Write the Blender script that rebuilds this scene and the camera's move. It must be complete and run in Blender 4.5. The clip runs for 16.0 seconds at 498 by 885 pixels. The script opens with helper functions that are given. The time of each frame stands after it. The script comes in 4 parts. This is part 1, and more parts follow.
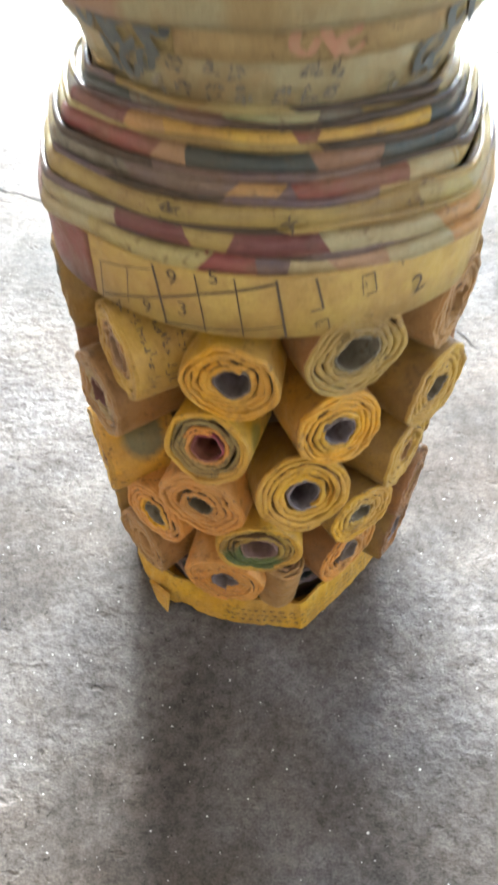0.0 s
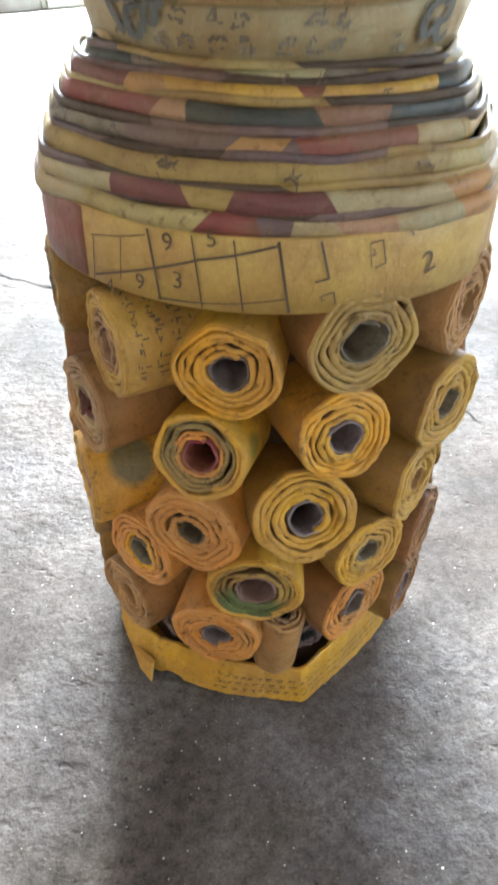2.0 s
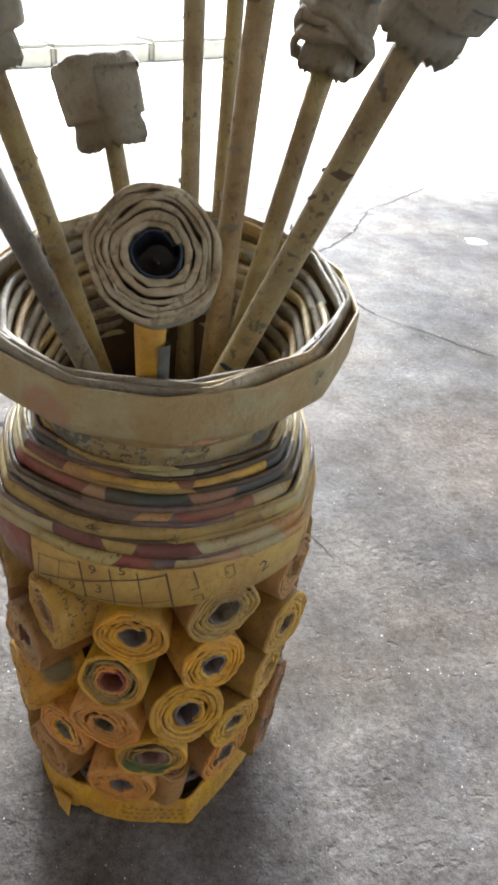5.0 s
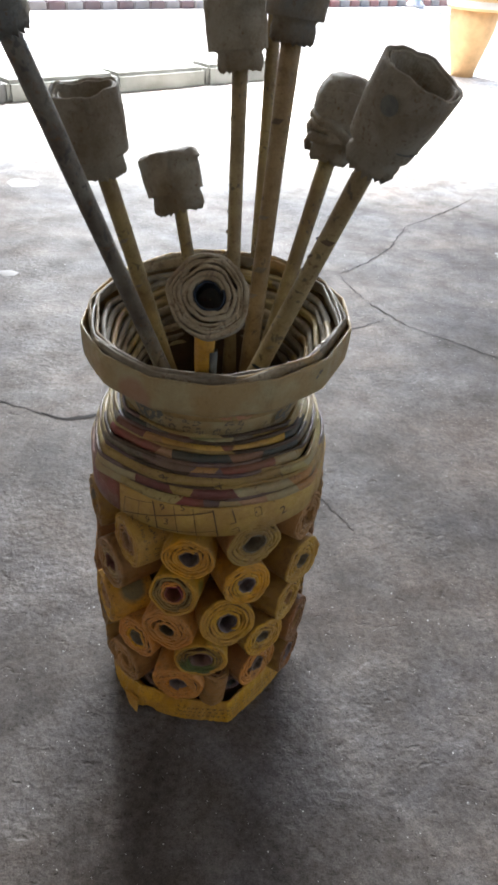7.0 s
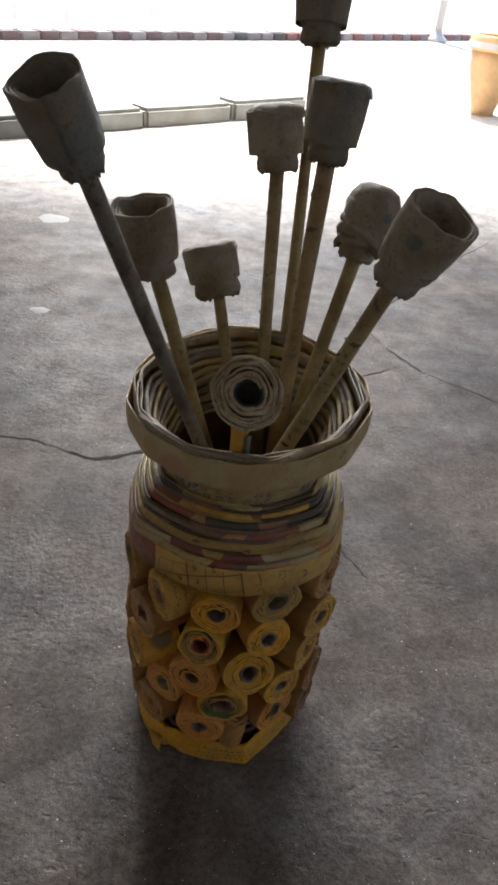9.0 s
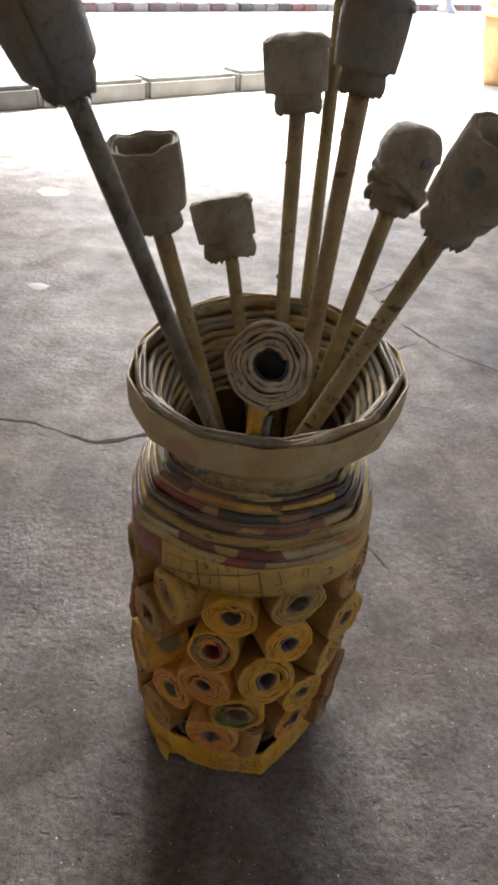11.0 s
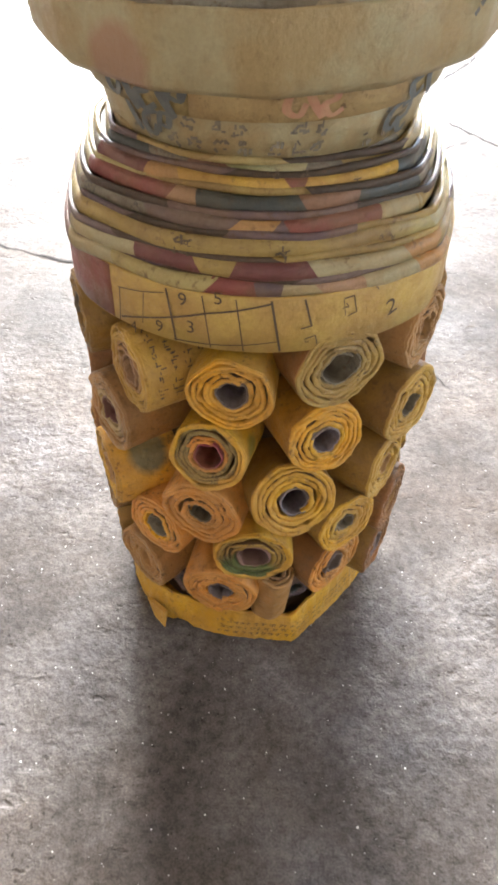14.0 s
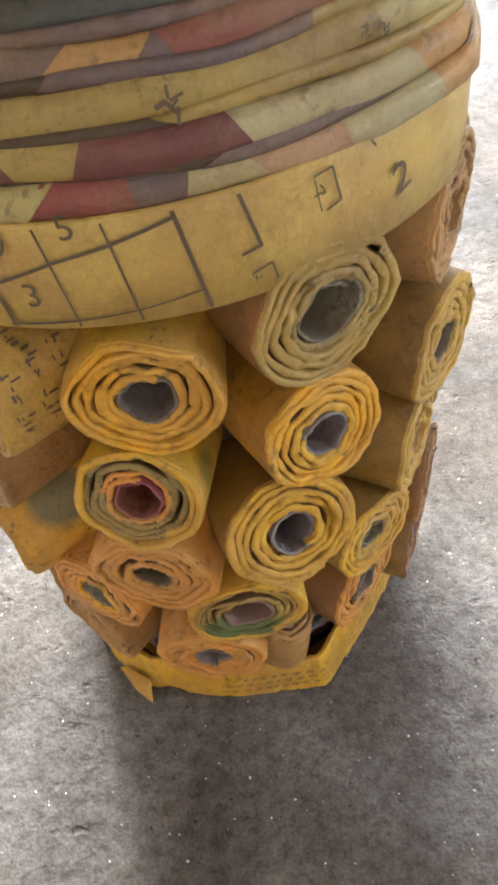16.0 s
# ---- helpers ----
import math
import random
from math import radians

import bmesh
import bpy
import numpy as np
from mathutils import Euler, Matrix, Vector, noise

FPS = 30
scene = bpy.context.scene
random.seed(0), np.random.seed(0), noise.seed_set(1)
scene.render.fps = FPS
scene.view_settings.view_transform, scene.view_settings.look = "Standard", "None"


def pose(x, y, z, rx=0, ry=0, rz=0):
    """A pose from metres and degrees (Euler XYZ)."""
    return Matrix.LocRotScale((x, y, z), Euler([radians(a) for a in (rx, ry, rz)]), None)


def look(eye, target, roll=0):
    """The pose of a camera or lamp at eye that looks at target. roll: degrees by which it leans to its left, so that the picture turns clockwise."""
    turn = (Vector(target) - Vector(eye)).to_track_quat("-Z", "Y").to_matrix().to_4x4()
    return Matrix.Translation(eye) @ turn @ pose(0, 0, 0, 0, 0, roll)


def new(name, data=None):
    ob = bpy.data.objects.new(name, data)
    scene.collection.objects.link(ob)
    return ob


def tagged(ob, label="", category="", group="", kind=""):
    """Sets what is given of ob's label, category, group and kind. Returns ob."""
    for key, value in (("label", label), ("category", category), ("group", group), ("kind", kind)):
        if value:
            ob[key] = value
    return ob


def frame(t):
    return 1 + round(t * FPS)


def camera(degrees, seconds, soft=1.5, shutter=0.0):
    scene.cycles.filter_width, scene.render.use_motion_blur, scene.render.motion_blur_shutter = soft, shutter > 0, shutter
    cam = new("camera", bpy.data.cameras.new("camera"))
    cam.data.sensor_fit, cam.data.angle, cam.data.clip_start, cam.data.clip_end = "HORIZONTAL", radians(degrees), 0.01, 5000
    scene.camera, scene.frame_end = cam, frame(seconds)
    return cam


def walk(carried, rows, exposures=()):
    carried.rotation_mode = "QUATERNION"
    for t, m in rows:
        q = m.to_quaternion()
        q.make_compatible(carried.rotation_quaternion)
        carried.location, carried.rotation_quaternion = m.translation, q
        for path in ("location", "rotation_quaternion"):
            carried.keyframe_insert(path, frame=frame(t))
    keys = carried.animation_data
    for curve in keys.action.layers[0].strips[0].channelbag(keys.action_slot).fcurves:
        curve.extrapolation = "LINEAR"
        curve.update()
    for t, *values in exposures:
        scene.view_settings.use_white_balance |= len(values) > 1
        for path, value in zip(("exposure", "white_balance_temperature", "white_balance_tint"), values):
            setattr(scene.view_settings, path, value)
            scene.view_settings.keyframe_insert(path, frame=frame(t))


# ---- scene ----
cam = camera(38.85, 16.0, soft=3.2, shutter=0.3)
PATH = [
    (0, (0.00413, -0.26374, 0.37672), (-0.05216, 1.03364, -1.14435), -0.08),
    (0.5, (0.01320, -0.25651, 0.32025), (-0.07843, 1.00619, -1.22803), -1.99),
    (1, (0.01688, -0.26488, 0.33299), (-0.00243, 1.13066, -1.09952), -1.27),
    (1.5, (0.01623, -0.28425, 0.31189), (-0.07217, 1.22675, -0.99541), -2.63),
    (2, (0.00490, -0.27945, 0.32623), (-0.05630, 1.27981, -0.92476), 1.01),
    (2.5, (0.00407, -0.28777, 0.36123), (-0.00607, 1.29332, -0.86354), 2.25),
    (3, (0.00265, -0.29417, 0.37321), (0.09141, 1.27537, -0.86318), 4.75),
    (3.5, (-0.01744, -0.27149, 0.37406), (0.25007, 1.25524, -0.88988), 5.43),
    (4, (-0.02520, -0.23860, 0.41692), (0.28217, 1.26957, -0.86016), 7.07),
    (4.2, (-0.02089, -0.24475, 0.43398), (0.27877, 1.28713, -0.81645), 7.26),
    (6.3, (0.01782, -0.40515, 0.53234), (0.15927, 1.20675, -0.64315), 4.73),
    (6.5, (0.01459, -0.41243, 0.53920), (0.14206, 1.19973, -0.63754), 4.59),
    (7, (0.00309, -0.42312, 0.54827), (0.10329, 1.18517, -0.63637), 4.79),
    (7.5, (0.01000, -0.43450, 0.56780), (0.10215, 1.18513, -0.60195), 4.67),
    (8, (-0.01063, -0.44238, 0.58776), (0.03492, 1.18528, -0.57354), 4.93),
    (8.5, (-0.01321, -0.43844, 0.59990), (0.04024, 1.19860, -0.54781), 6.07),
    (8.7, (-0.01262, -0.43821, 0.60110), (0.04747, 1.20053, -0.54387), 5.91),
    (10.8, (-0.01364, -0.39244, 0.57364), (0.04905, 1.22224, -0.60488), 5.14),
    (11, (-0.01859, -0.38737, 0.56557), (0.03494, 1.22074, -0.62234), 5.29),
    (11.5, (-0.02676, -0.36838, 0.53643), (0.00743, 1.21215, -0.68862), 5.12),
    (12, (-0.01696, -0.35644, 0.51111), (0.02264, 1.20489, -0.73815), 4.59),
    (12.5, (-0.00381, -0.34922, 0.44812), (0.04547, 1.16964, -0.85212), 4.37),
    (13, (-0.00426, -0.33268, 0.42049), (0.03260, 1.15378, -0.91708), 3.85),
    (13.5, (-0.00278, -0.31386, 0.39683), (0.01596, 1.13762, -0.97898), 3.21),
    (14, (-0.00115, -0.30366, 0.38682), (-0.00851, 1.12358, -1.01422), 1.25),
    (14.5, (-0.01859, -0.26821, 0.37433), (-0.01322, 1.13117, -1.05456), -0.64),
    (15, (-0.00704, -0.26180, 0.37122), (0.13289, 1.05072, -1.13135), -1.27),
    (15.5, (0.00795, -0.23369, 0.33221), (0.05061, 1.07333, -1.18102), -5.95),
    (15.7, (0.01250, -0.21700, 0.32050), (0.01400, 1.10400, -1.18100), -9.1),
    (16, (0.00933, -0.19961, 0.31200), (0.03109, 1.09923, -1.20871), -9.98),
]
EXPOSURES = [       # seconds, stops, kelvin, tint
    (0.0, 3.64, 6000, 3), (1.2, 3.62, 5850, 3), (2.2, 3.47, 5950, 4), (4.2, 3.24, 6150, 4), (6.3, 1.86, 6050, 8), (7.0, 1.82, 6050, 8), (7.5, 1.57, 6200, 9), (8.7, 1.25, 6350, 10),
    (10.8, 1.53, 6600, 12), (11.5, 2.57, 6500, 12), (12.0, 2.90, 6500, 12), (12.5, 3.05, 6450, 11), (13.0, 3.08, 6500, 11), (14.0, 3.40, 6400, 10), (15.0, 3.54, 6450, 10), (16.0, 3.60, 6400, 6),
]
walk(cam, [(t, look(eye, target, roll)) for t, eye, target, roll in PATH], EXPOSURES)

# ---- world, sun ----
SUN_ELEVATION, SUN_AZIMUTH = 60.0, 15.0      # degrees; azimuth from +y towards -x
world = bpy.data.worlds.new("sky")
scene.world = world
world.use_nodes = True
wn = world.node_tree
sky = wn.nodes.new("ShaderNodeTexSky")
sky.sky_type = "NISHITA"
sky.sun_disc = False
sky.sun_elevation = radians(SUN_ELEVATION)
sky.sun_rotation = radians(-SUN_AZIMUTH)
wn.nodes["Background"].inputs["Strength"].default_value = 0.12
wn.links.new(sky.outputs["Color"], wn.nodes["Background"].inputs["Color"])
sun_data = bpy.data.lights.new("sun", "SUN")
sun_data.energy, sun_data.angle, sun_data.color = 4.5, radians(0.53), (1.0, 0.96, 0.9)
sun = new("sun", sun_data)
_e, _a = radians(SUN_ELEVATION), radians(SUN_AZIMUTH)
sun.matrix_world = look((0, 0, 0), (math.sin(_a) * math.cos(_e), -math.cos(_a) * math.cos(_e), -math.sin(_e)))
# area lamps for the yard's daylight, in the front of the unseen shed
for lamp_x, lamp_w, lamp_power in ((-0.72, 0.35, 21), (0.02, 1.6, 57)):
    door_light = bpy.data.lights.new("added_daylight", "AREA")
    door_light.shape, door_light.size, door_light.size_y = "RECTANGLE", lamp_w, 1.5
    door_light.energy, door_light.color = lamp_power, (1.0, 0.975, 0.95)
    opening = new("added_daylight", door_light)
    opening.matrix_world = look((lamp_x, 3.05, 1.5), (0, 0, 0.3))
# fill lamp in an unseen side gap, added to brighten the vase's right
side_fill = bpy.data.lights.new("added_daylight", "AREA")
side_fill.shape, side_fill.size, side_fill.size_y = "RECTANGLE", 1.7, 1.7
side_fill.energy, side_fill.color = 1.4, (1.0, 0.975, 0.95)
side_fill_lamp = new("added_daylight", side_fill)
side_fill_lamp.matrix_world = look((3.36, -0.9, 1.15), (0, 0, 0.2))


# ---- materials ----
def shader(name, rough=0.6, spec=0.4, coat=0.0):
    m = bpy.data.materials.new(name)
    m.use_nodes = True
    nt = m.node_tree
    b = nt.nodes["Principled BSDF"]
    b.inputs["Roughness"].default_value = rough
    b.inputs["Specular IOR Level"].default_value = spec
    b.inputs["Coat Weight"].default_value = coat
    b.inputs["Coat Roughness"].default_value = 0.25
    return m, nt, b


def noise_node(nt, scale, detail=4.0, rough=0.6, stretch=None, coords="Object"):
    tc = nt.nodes.new("ShaderNodeTexCoord")
    n = nt.nodes.new("ShaderNodeTexNoise")
    n.inputs["Scale"].default_value, n.inputs["Detail"].default_value, n.inputs["Roughness"].default_value = scale, detail, rough
    if stretch:
        mp = nt.nodes.new("ShaderNodeMapping")
        mp.inputs["Scale"].default_value = stretch
        nt.links.new(tc.outputs[coords], mp.inputs["Vector"])
        nt.links.new(mp.outputs["Vector"], n.inputs["Vector"])
    else:
        nt.links.new(tc.outputs[coords], n.inputs["Vector"])
    return n.outputs["Fac"]


def ramp(nt, fac, stops):
    r = nt.nodes.new("ShaderNodeValToRGB")
    r.color_ramp.elements[0].position, r.color_ramp.elements[1].position = stops[0][0], stops[-1][0]
    for pos, _ in stops[1:-1]:
        r.color_ramp.elements.new(pos)
    for el, (_, c) in zip(r.color_ramp.elements, stops):
        el.color = (*c, 1) if len(c) == 3 else c
    nt.links.new(fac, r.inputs["Fac"])
    return r.outputs["Color"]


def mix(nt, fac, a, b, blend="MIX"):
    n = nt.nodes.new("ShaderNodeMix")
    n.data_type, n.blend_type = "RGBA", blend
    for sock, v in ((n.inputs[0], fac), (n.inputs[6], a), (n.inputs[7], b)):
        if isinstance(v, (int, float)):
            sock.default_value = v
        elif isinstance(v, tuple):
            sock.default_value = (*v, 1)
        else:
            nt.links.new(v, sock)
    return n.outputs[2]


def bump(nt, b, height, strength, distance):
    n = nt.nodes.new("ShaderNodeBump")
    n.inputs["Strength"].default_value, n.inputs["Distance"].default_value = strength, distance
    nt.links.new(height, n.inputs["Height"])
    nt.links.new(n.outputs["Normal"], b.inputs["Normal"])


def paper(name, base, second, ink=0.0, ink_color=(0.03, 0.03, 0.035), coat=0.16, rough=0.5, ink_scale=1100, dirty=0.55, patch=None):
    """Varnished newsprint: two tones of tint, fibre grain, and specks of print."""
    m, nt, b = shader(name, rough, 0.4, coat)
    tone = ramp(nt, noise_node(nt, 42, 4), [(0.40, (0, 0, 0)), (0.60, (1, 1, 1))])
    second = tuple(0.62 * a + 0.38 * b for a, b in zip(second, (second[0] * 0.85, second[0] * 0.50, second[0] * 0.18)))
    fade = (0.90, 0.86, 0.82) if base[2] < 0.25 * base[0] else (0.97, 1.0, 0.98)      # the varnish has yellowed the dyed sheets
    base, second = (tuple(q * f for q, f in zip(tone_of, fade)) for tone_of in (base, second))
    c = mix(nt, tone, base, second)
    fibre = ramp(nt, noise_node(nt, 900, 3), [(0.3, (0.90, 0.90, 0.90)), (0.7, (1.06, 1.06, 1.06))])
    c = mix(nt, 0.8, c, fibre, "MULTIPLY")
    dirt = ramp(nt, noise_node(nt, 160, 5, 0.7), [(0.28, (0.45, 0.36, 0.28)), (0.46, (1, 1, 1))])
    c = mix(nt, dirty, c, dirt, "MULTIPLY")
    blotch = ramp(nt, noise_node(nt, 24, 5, 0.7), [(0.34, (0.74, 0.66, 0.56)), (0.55, (1, 1, 1))])
    c = mix(nt, 1.2 * dirty, c, blotch, "MULTIPLY")
    specks = ramp(nt, noise_node(nt, 330, 4, 0.65), [(0.555, (0, 0, 0)), (0.66, (0.75, 0.75, 0.75))])
    where = ramp(nt, noise_node(nt, 55, 2), [(0.42, (0.1, 0.1, 0.1)), (0.60, (1, 1, 1))])
    if dirty > 0.5:
        c = mix(nt, mix(nt, 1.0, specks, where, "MULTIPLY"), c, (0.13, 0.070, 0.028))
    if patch:       # a soft-edged patch of other print
        centre, size, colour = patch
        tc = nt.nodes.new("ShaderNodeTexCoord")
        far = nt.nodes.new("ShaderNodeVectorMath")
        far.operation = "DISTANCE"
        nt.links.new(tc.outputs["Object"], far.inputs[0])
        far.inputs[1].default_value = centre
        rough_edge = nt.nodes.new("ShaderNodeMath")
        rough_edge.operation = "MULTIPLY_ADD"
        rough_edge.inputs[1].default_value = 0.4 * size
        nt.links.new(noise_node(nt, 90, 3), rough_edge.inputs[0])
        nt.links.new(far.outputs["Value"], rough_edge.inputs[2])
        scaled = nt.nodes.new("ShaderNodeMath")
        scaled.operation = "MULTIPLY"
        scaled.inputs[1].default_value = 0.5 / size
        nt.links.new(rough_edge.outputs[0], scaled.inputs[0])
        c = mix(nt, ramp(nt, scaled.outputs[0], [(0.50, (0.85, 0.85, 0.85)), (0.66, (0, 0, 0))]), c, colour)
    if ink:
        marks = ramp(nt, noise_node(nt, ink_scale, 2, 0.5, (1, 1, 0.7)), [(0.50 if ink_scale > 600 else 0.57, (0, 0, 0)), (0.62, (0.6, 0.6, 0.6))])
        where = ramp(nt, noise_node(nt, 75, 1), [(0.70 - 0.22 * ink, (0, 0, 0)), (0.74 - 0.22 * ink, (1, 1, 1))])
        c = mix(nt, mix(nt, 1.0, marks, where, "MULTIPLY"), c, ink_color)
    nt.links.new(c, b.inputs["Base Color"])
    rr = ramp(nt, noise_node(nt, 120, 3), [(0.3, (rough - 0.15,) * 3), (0.7, (rough + 0.15,) * 3)])
    nt.links.new(rr, b.inputs["Roughness"])
    bump(nt, b, noise_node(nt, 150, 7, 0.68), 0.62, 0.0026)
    return m


def concrete(name, dark, light):
    """Worn concrete: broad stains, grit, pits, and single bright grains."""
    m, nt, b = shader(name, 0.7, 0.16)
    big = ramp(nt, noise_node(nt, 5.5, 7, 0.62), [(0.38, dark), (0.62, light)])
    # the yard's sunlit brightness is put into the colour, paler beyond the opening
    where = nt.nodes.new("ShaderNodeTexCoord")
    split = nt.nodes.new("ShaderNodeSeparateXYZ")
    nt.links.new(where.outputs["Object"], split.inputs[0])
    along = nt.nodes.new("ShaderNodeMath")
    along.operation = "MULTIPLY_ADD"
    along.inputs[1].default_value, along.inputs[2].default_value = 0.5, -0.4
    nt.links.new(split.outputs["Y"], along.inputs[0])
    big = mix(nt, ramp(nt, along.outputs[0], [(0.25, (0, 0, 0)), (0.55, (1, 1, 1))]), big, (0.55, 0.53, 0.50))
    mid = ramp(nt, noise_node(nt, 19, 8, 0.72), [(0.34, (0.60, 0.56, 0.52)), (0.66, (1.32, 1.32, 1.32))])
    c = mix(nt, 0.9, big, mid, "MULTIPLY")
    grain = ramp(nt, noise_node(nt, 760, 3, 0.65), [(0.33, (0.60, 0.58, 0.56)), (0.5, (1.0, 1.0, 1.0)), (0.67, (1.42, 1.41, 1.38))])
    c = mix(nt, 0.42, c, grain, "MULTIPLY")
    grit = ramp(nt, noise_node(nt, 190, 5, 0.7), [(0.35, (0.62, 0.60, 0.58)), (0.5, (1.0, 1.0, 1.0)), (0.65, (1.3, 1.3, 1.28))])
    c = mix(nt, 0.82, c, grit, "MULTIPLY")
    stain = ramp(nt, noise_node(nt, 3.2, 6, 0.65, (1, 1.4, 1)), [(0.36, (1.07, 0.99, 0.93)), (0.5, (1, 1, 1)), (0.64, (0.93, 0.97, 1.06))])
    c = mix(nt, 1.0, c, stain, "MULTIPLY")
    wet = ramp(nt, noise_node(nt, 8.5, 6, 0.7), [(0.34, (0.66, 0.65, 0.65)), (0.47, (1, 1, 1))])
    c = mix(nt, 0.75, c, wet, "MULTIPLY")
    pits = ramp(nt, noise_node(nt, 210, 3, 0.6), [(0.30, (0.25, 0.23, 0.21)), (0.35, (1, 1, 1))])
    c = mix(nt, 0.8, c, pits, "MULTIPLY")
    tc = nt.nodes.new("ShaderNodeTexCoord")
    glint = None
    for scale, size, thin in ((75, 0.042, 0.605), (190, 0.078, 0.615), (420, 0.13, 0.625)):
        v = nt.nodes.new("ShaderNodeTexVoronoi")
        v.inputs["Scale"].default_value = scale
        nt.links.new(tc.outputs["Object"], v.inputs["Vector"])
        dot = ramp(nt, v.outputs["Distance"], [(size, (1, 1, 1)), (size * 1.6, (0, 0, 0))])
        pick = ramp(nt, noise_node(nt, scale * 0.6, 2), [(thin, (0, 0, 0)), (thin + 0.04, (1, 1, 1))])
        d = mix(nt, 1.0, dot, pick, "MULTIPLY")
        c = mix(nt, d, c, (0.80, 0.79, 0.76))
        glint = d if glint is None else mix(nt, 1.0, glint, d, "LIGHTEN")
    nt.links.new(c, b.inputs["Base Color"])
    rr = ramp(nt, noise_node(nt, 14, 5), [(0.3, (0.54,) * 3), (0.7, (0.74,) * 3)])
    nt.links.new(mix(nt, glint, rr, (0.12, 0.12, 0.12)), b.inputs["Roughness"])
    h = nt.nodes.new("ShaderNodeMath")
    h.operation = "MULTIPLY_ADD"
    nt.links.new(noise_node(nt, 480, 3, 0.6), h.inputs[0])
    h.inputs[1].default_value = 0.20
    lump = nt.nodes.new("ShaderNodeMath")
    lump.operation = "MULTIPLY_ADD"
    lump.inputs[1].default_value = 0.5
    nt.links.new(noise_node(nt, 11, 4, 0.55), lump.inputs[0])
    nt.links.new(noise_node(nt, 38, 5, 0.6), lump.inputs[2])
    # coarse trowelled texture, in patches
    coarse = nt.nodes.new("ShaderNodeMath")
    coarse.operation = "MULTIPLY_ADD"
    nt.links.new(ramp(nt, noise_node(nt, 105, 3, 0.55), [(0.40, (0, 0, 0)), (0.58, (1, 1, 1))]), coarse.inputs[0])
    nt.links.new(ramp(nt, noise_node(nt, 4.5, 3), [(0.42, (0.03, 0.03, 0.03)), (0.62, (0.42, 0.42, 0.42))]), coarse.inputs[1])
    nt.links.new(lump.outputs[0], coarse.inputs[2])
    # scattered small hollows
    hollow = noise_node(nt, 62, 3, 0.5, (1, 1.5, 1))
    deep = nt.nodes.new("ShaderNodeMath")
    deep.operation = "MULTIPLY_ADD"
    deep.inputs[1].default_value = 0.45
    nt.links.new(ramp(nt, hollow, [(0.27, (0, 0, 0)), (0.36, (1, 1, 1))]), deep.inputs[0])
    nt.links.new(coarse.outputs[0], deep.inputs[2])
    nt.links.new(deep.outputs[0], h.inputs[2])
    bump(nt, b, h.outputs[0], 0.8, 0.0016)
    return m


def plain(name, color, rough=0.6, second=None, scale=20):
    m, nt, b = shader(name, rough, 0.4)
    second = second or tuple(0.8 * v for v in color)
    nt.links.new(mix(nt, ramp(nt, noise_node(nt, scale, 5), [(0.35, (0, 0, 0)), (0.65, (1, 1, 1))]), color, second), b.inputs["Base Color"])
    bump(nt, b, noise_node(nt, scale * 8, 4), 0.3, 0.002)
    return m


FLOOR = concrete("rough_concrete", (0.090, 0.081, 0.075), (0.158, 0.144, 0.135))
CRACK = plain("crack_dark", (0.035, 0.03, 0.028), 0.95)
# unseen walls kept pale and ceiling dark to steer the bounced light
PLASTER = plain("grey_plaster", (0.56, 0.51, 0.455), 0.85, scale=3)
CEILING = plain("dark_ceiling_plaster", (0.20, 0.185, 0.17), 0.9, scale=3)
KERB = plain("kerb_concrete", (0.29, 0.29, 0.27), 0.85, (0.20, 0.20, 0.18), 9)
# darker kerb tone, with the shade at one end put into the colour
DARK_KERB = plain("dark_kerb_concrete", (0.15, 0.15, 0.148), 0.9, (0.105, 0.105, 0.10), 9)
PLUM_PAINT = plain("faded_plum_road_paint", (0.17, 0.105, 0.11), 0.7, (0.20, 0.16, 0.16), 6)
RED_PAINT = plain("red_road_paint", (0.27, 0.12, 0.11), 0.7, (0.28, 0.17, 0.155), 6)
WHITE_PAINT = plain("white_road_paint", (0.72, 0.70, 0.68), 0.6, (0.58, 0.55, 0.53), 6)
# worn, and darkened so the front faces' shade is in the paint
DIM_WORN_WHITE = plain("dim_worn_white_road_paint", (0.36, 0.335, 0.33), 0.7, (0.22, 0.20, 0.195), 5)
IRON = plain("painted_iron", (0.55, 0.42, 0.40), 0.5)
TERRACOTTA = plain("orange_terracotta", (0.72, 0.47, 0.24), 0.7)

GOLD = paper("golden_yellow_newsprint", (0.83, 0.43, 0.018), (0.74, 0.41, 0.03), 0.0)
YELLOW = paper("yellow_newsprint", (0.72, 0.425, 0.035), (0.63, 0.37, 0.045), 0.0)
OLIVE = paper("olive_yellow_newsprint", (0.62, 0.405, 0.07), (0.55, 0.345, 0.065), 0.0)
DULL_OLIVE = paper("dull_olive_newsprint", (0.50, 0.35, 0.10), (0.42, 0.29, 0.085), 0.3)
BEIGE = paper("beige_newsprint", (0.50, 0.355, 0.165), (0.42, 0.29, 0.135), 0.0, coat=0.1)
ORANGE = paper("orange_tan_newsprint", (0.76, 0.34, 0.065), (0.66, 0.32, 0.08), 0.0)
TAN = paper("brown_tan_newsprint", (0.5, 0.28, 0.1), (0.43, 0.26, 0.11), 0.0)
PINK = paper("pinkish_newsprint", (0.44, 0.25, 0.155), (0.39, 0.225, 0.135), 0.0)
RED = paper("faded_red_newsprint", (0.27, 0.075, 0.062), (0.26, 0.105, 0.078), 0.0)
MAROON = paper("maroon_newsprint", (0.175, 0.058, 0.052), (0.22, 0.095, 0.078), 0.0)
DARK = paper("dark_printed_newsprint", (0.045, 0.052, 0.05), (0.085, 0.09, 0.075), 0.1)
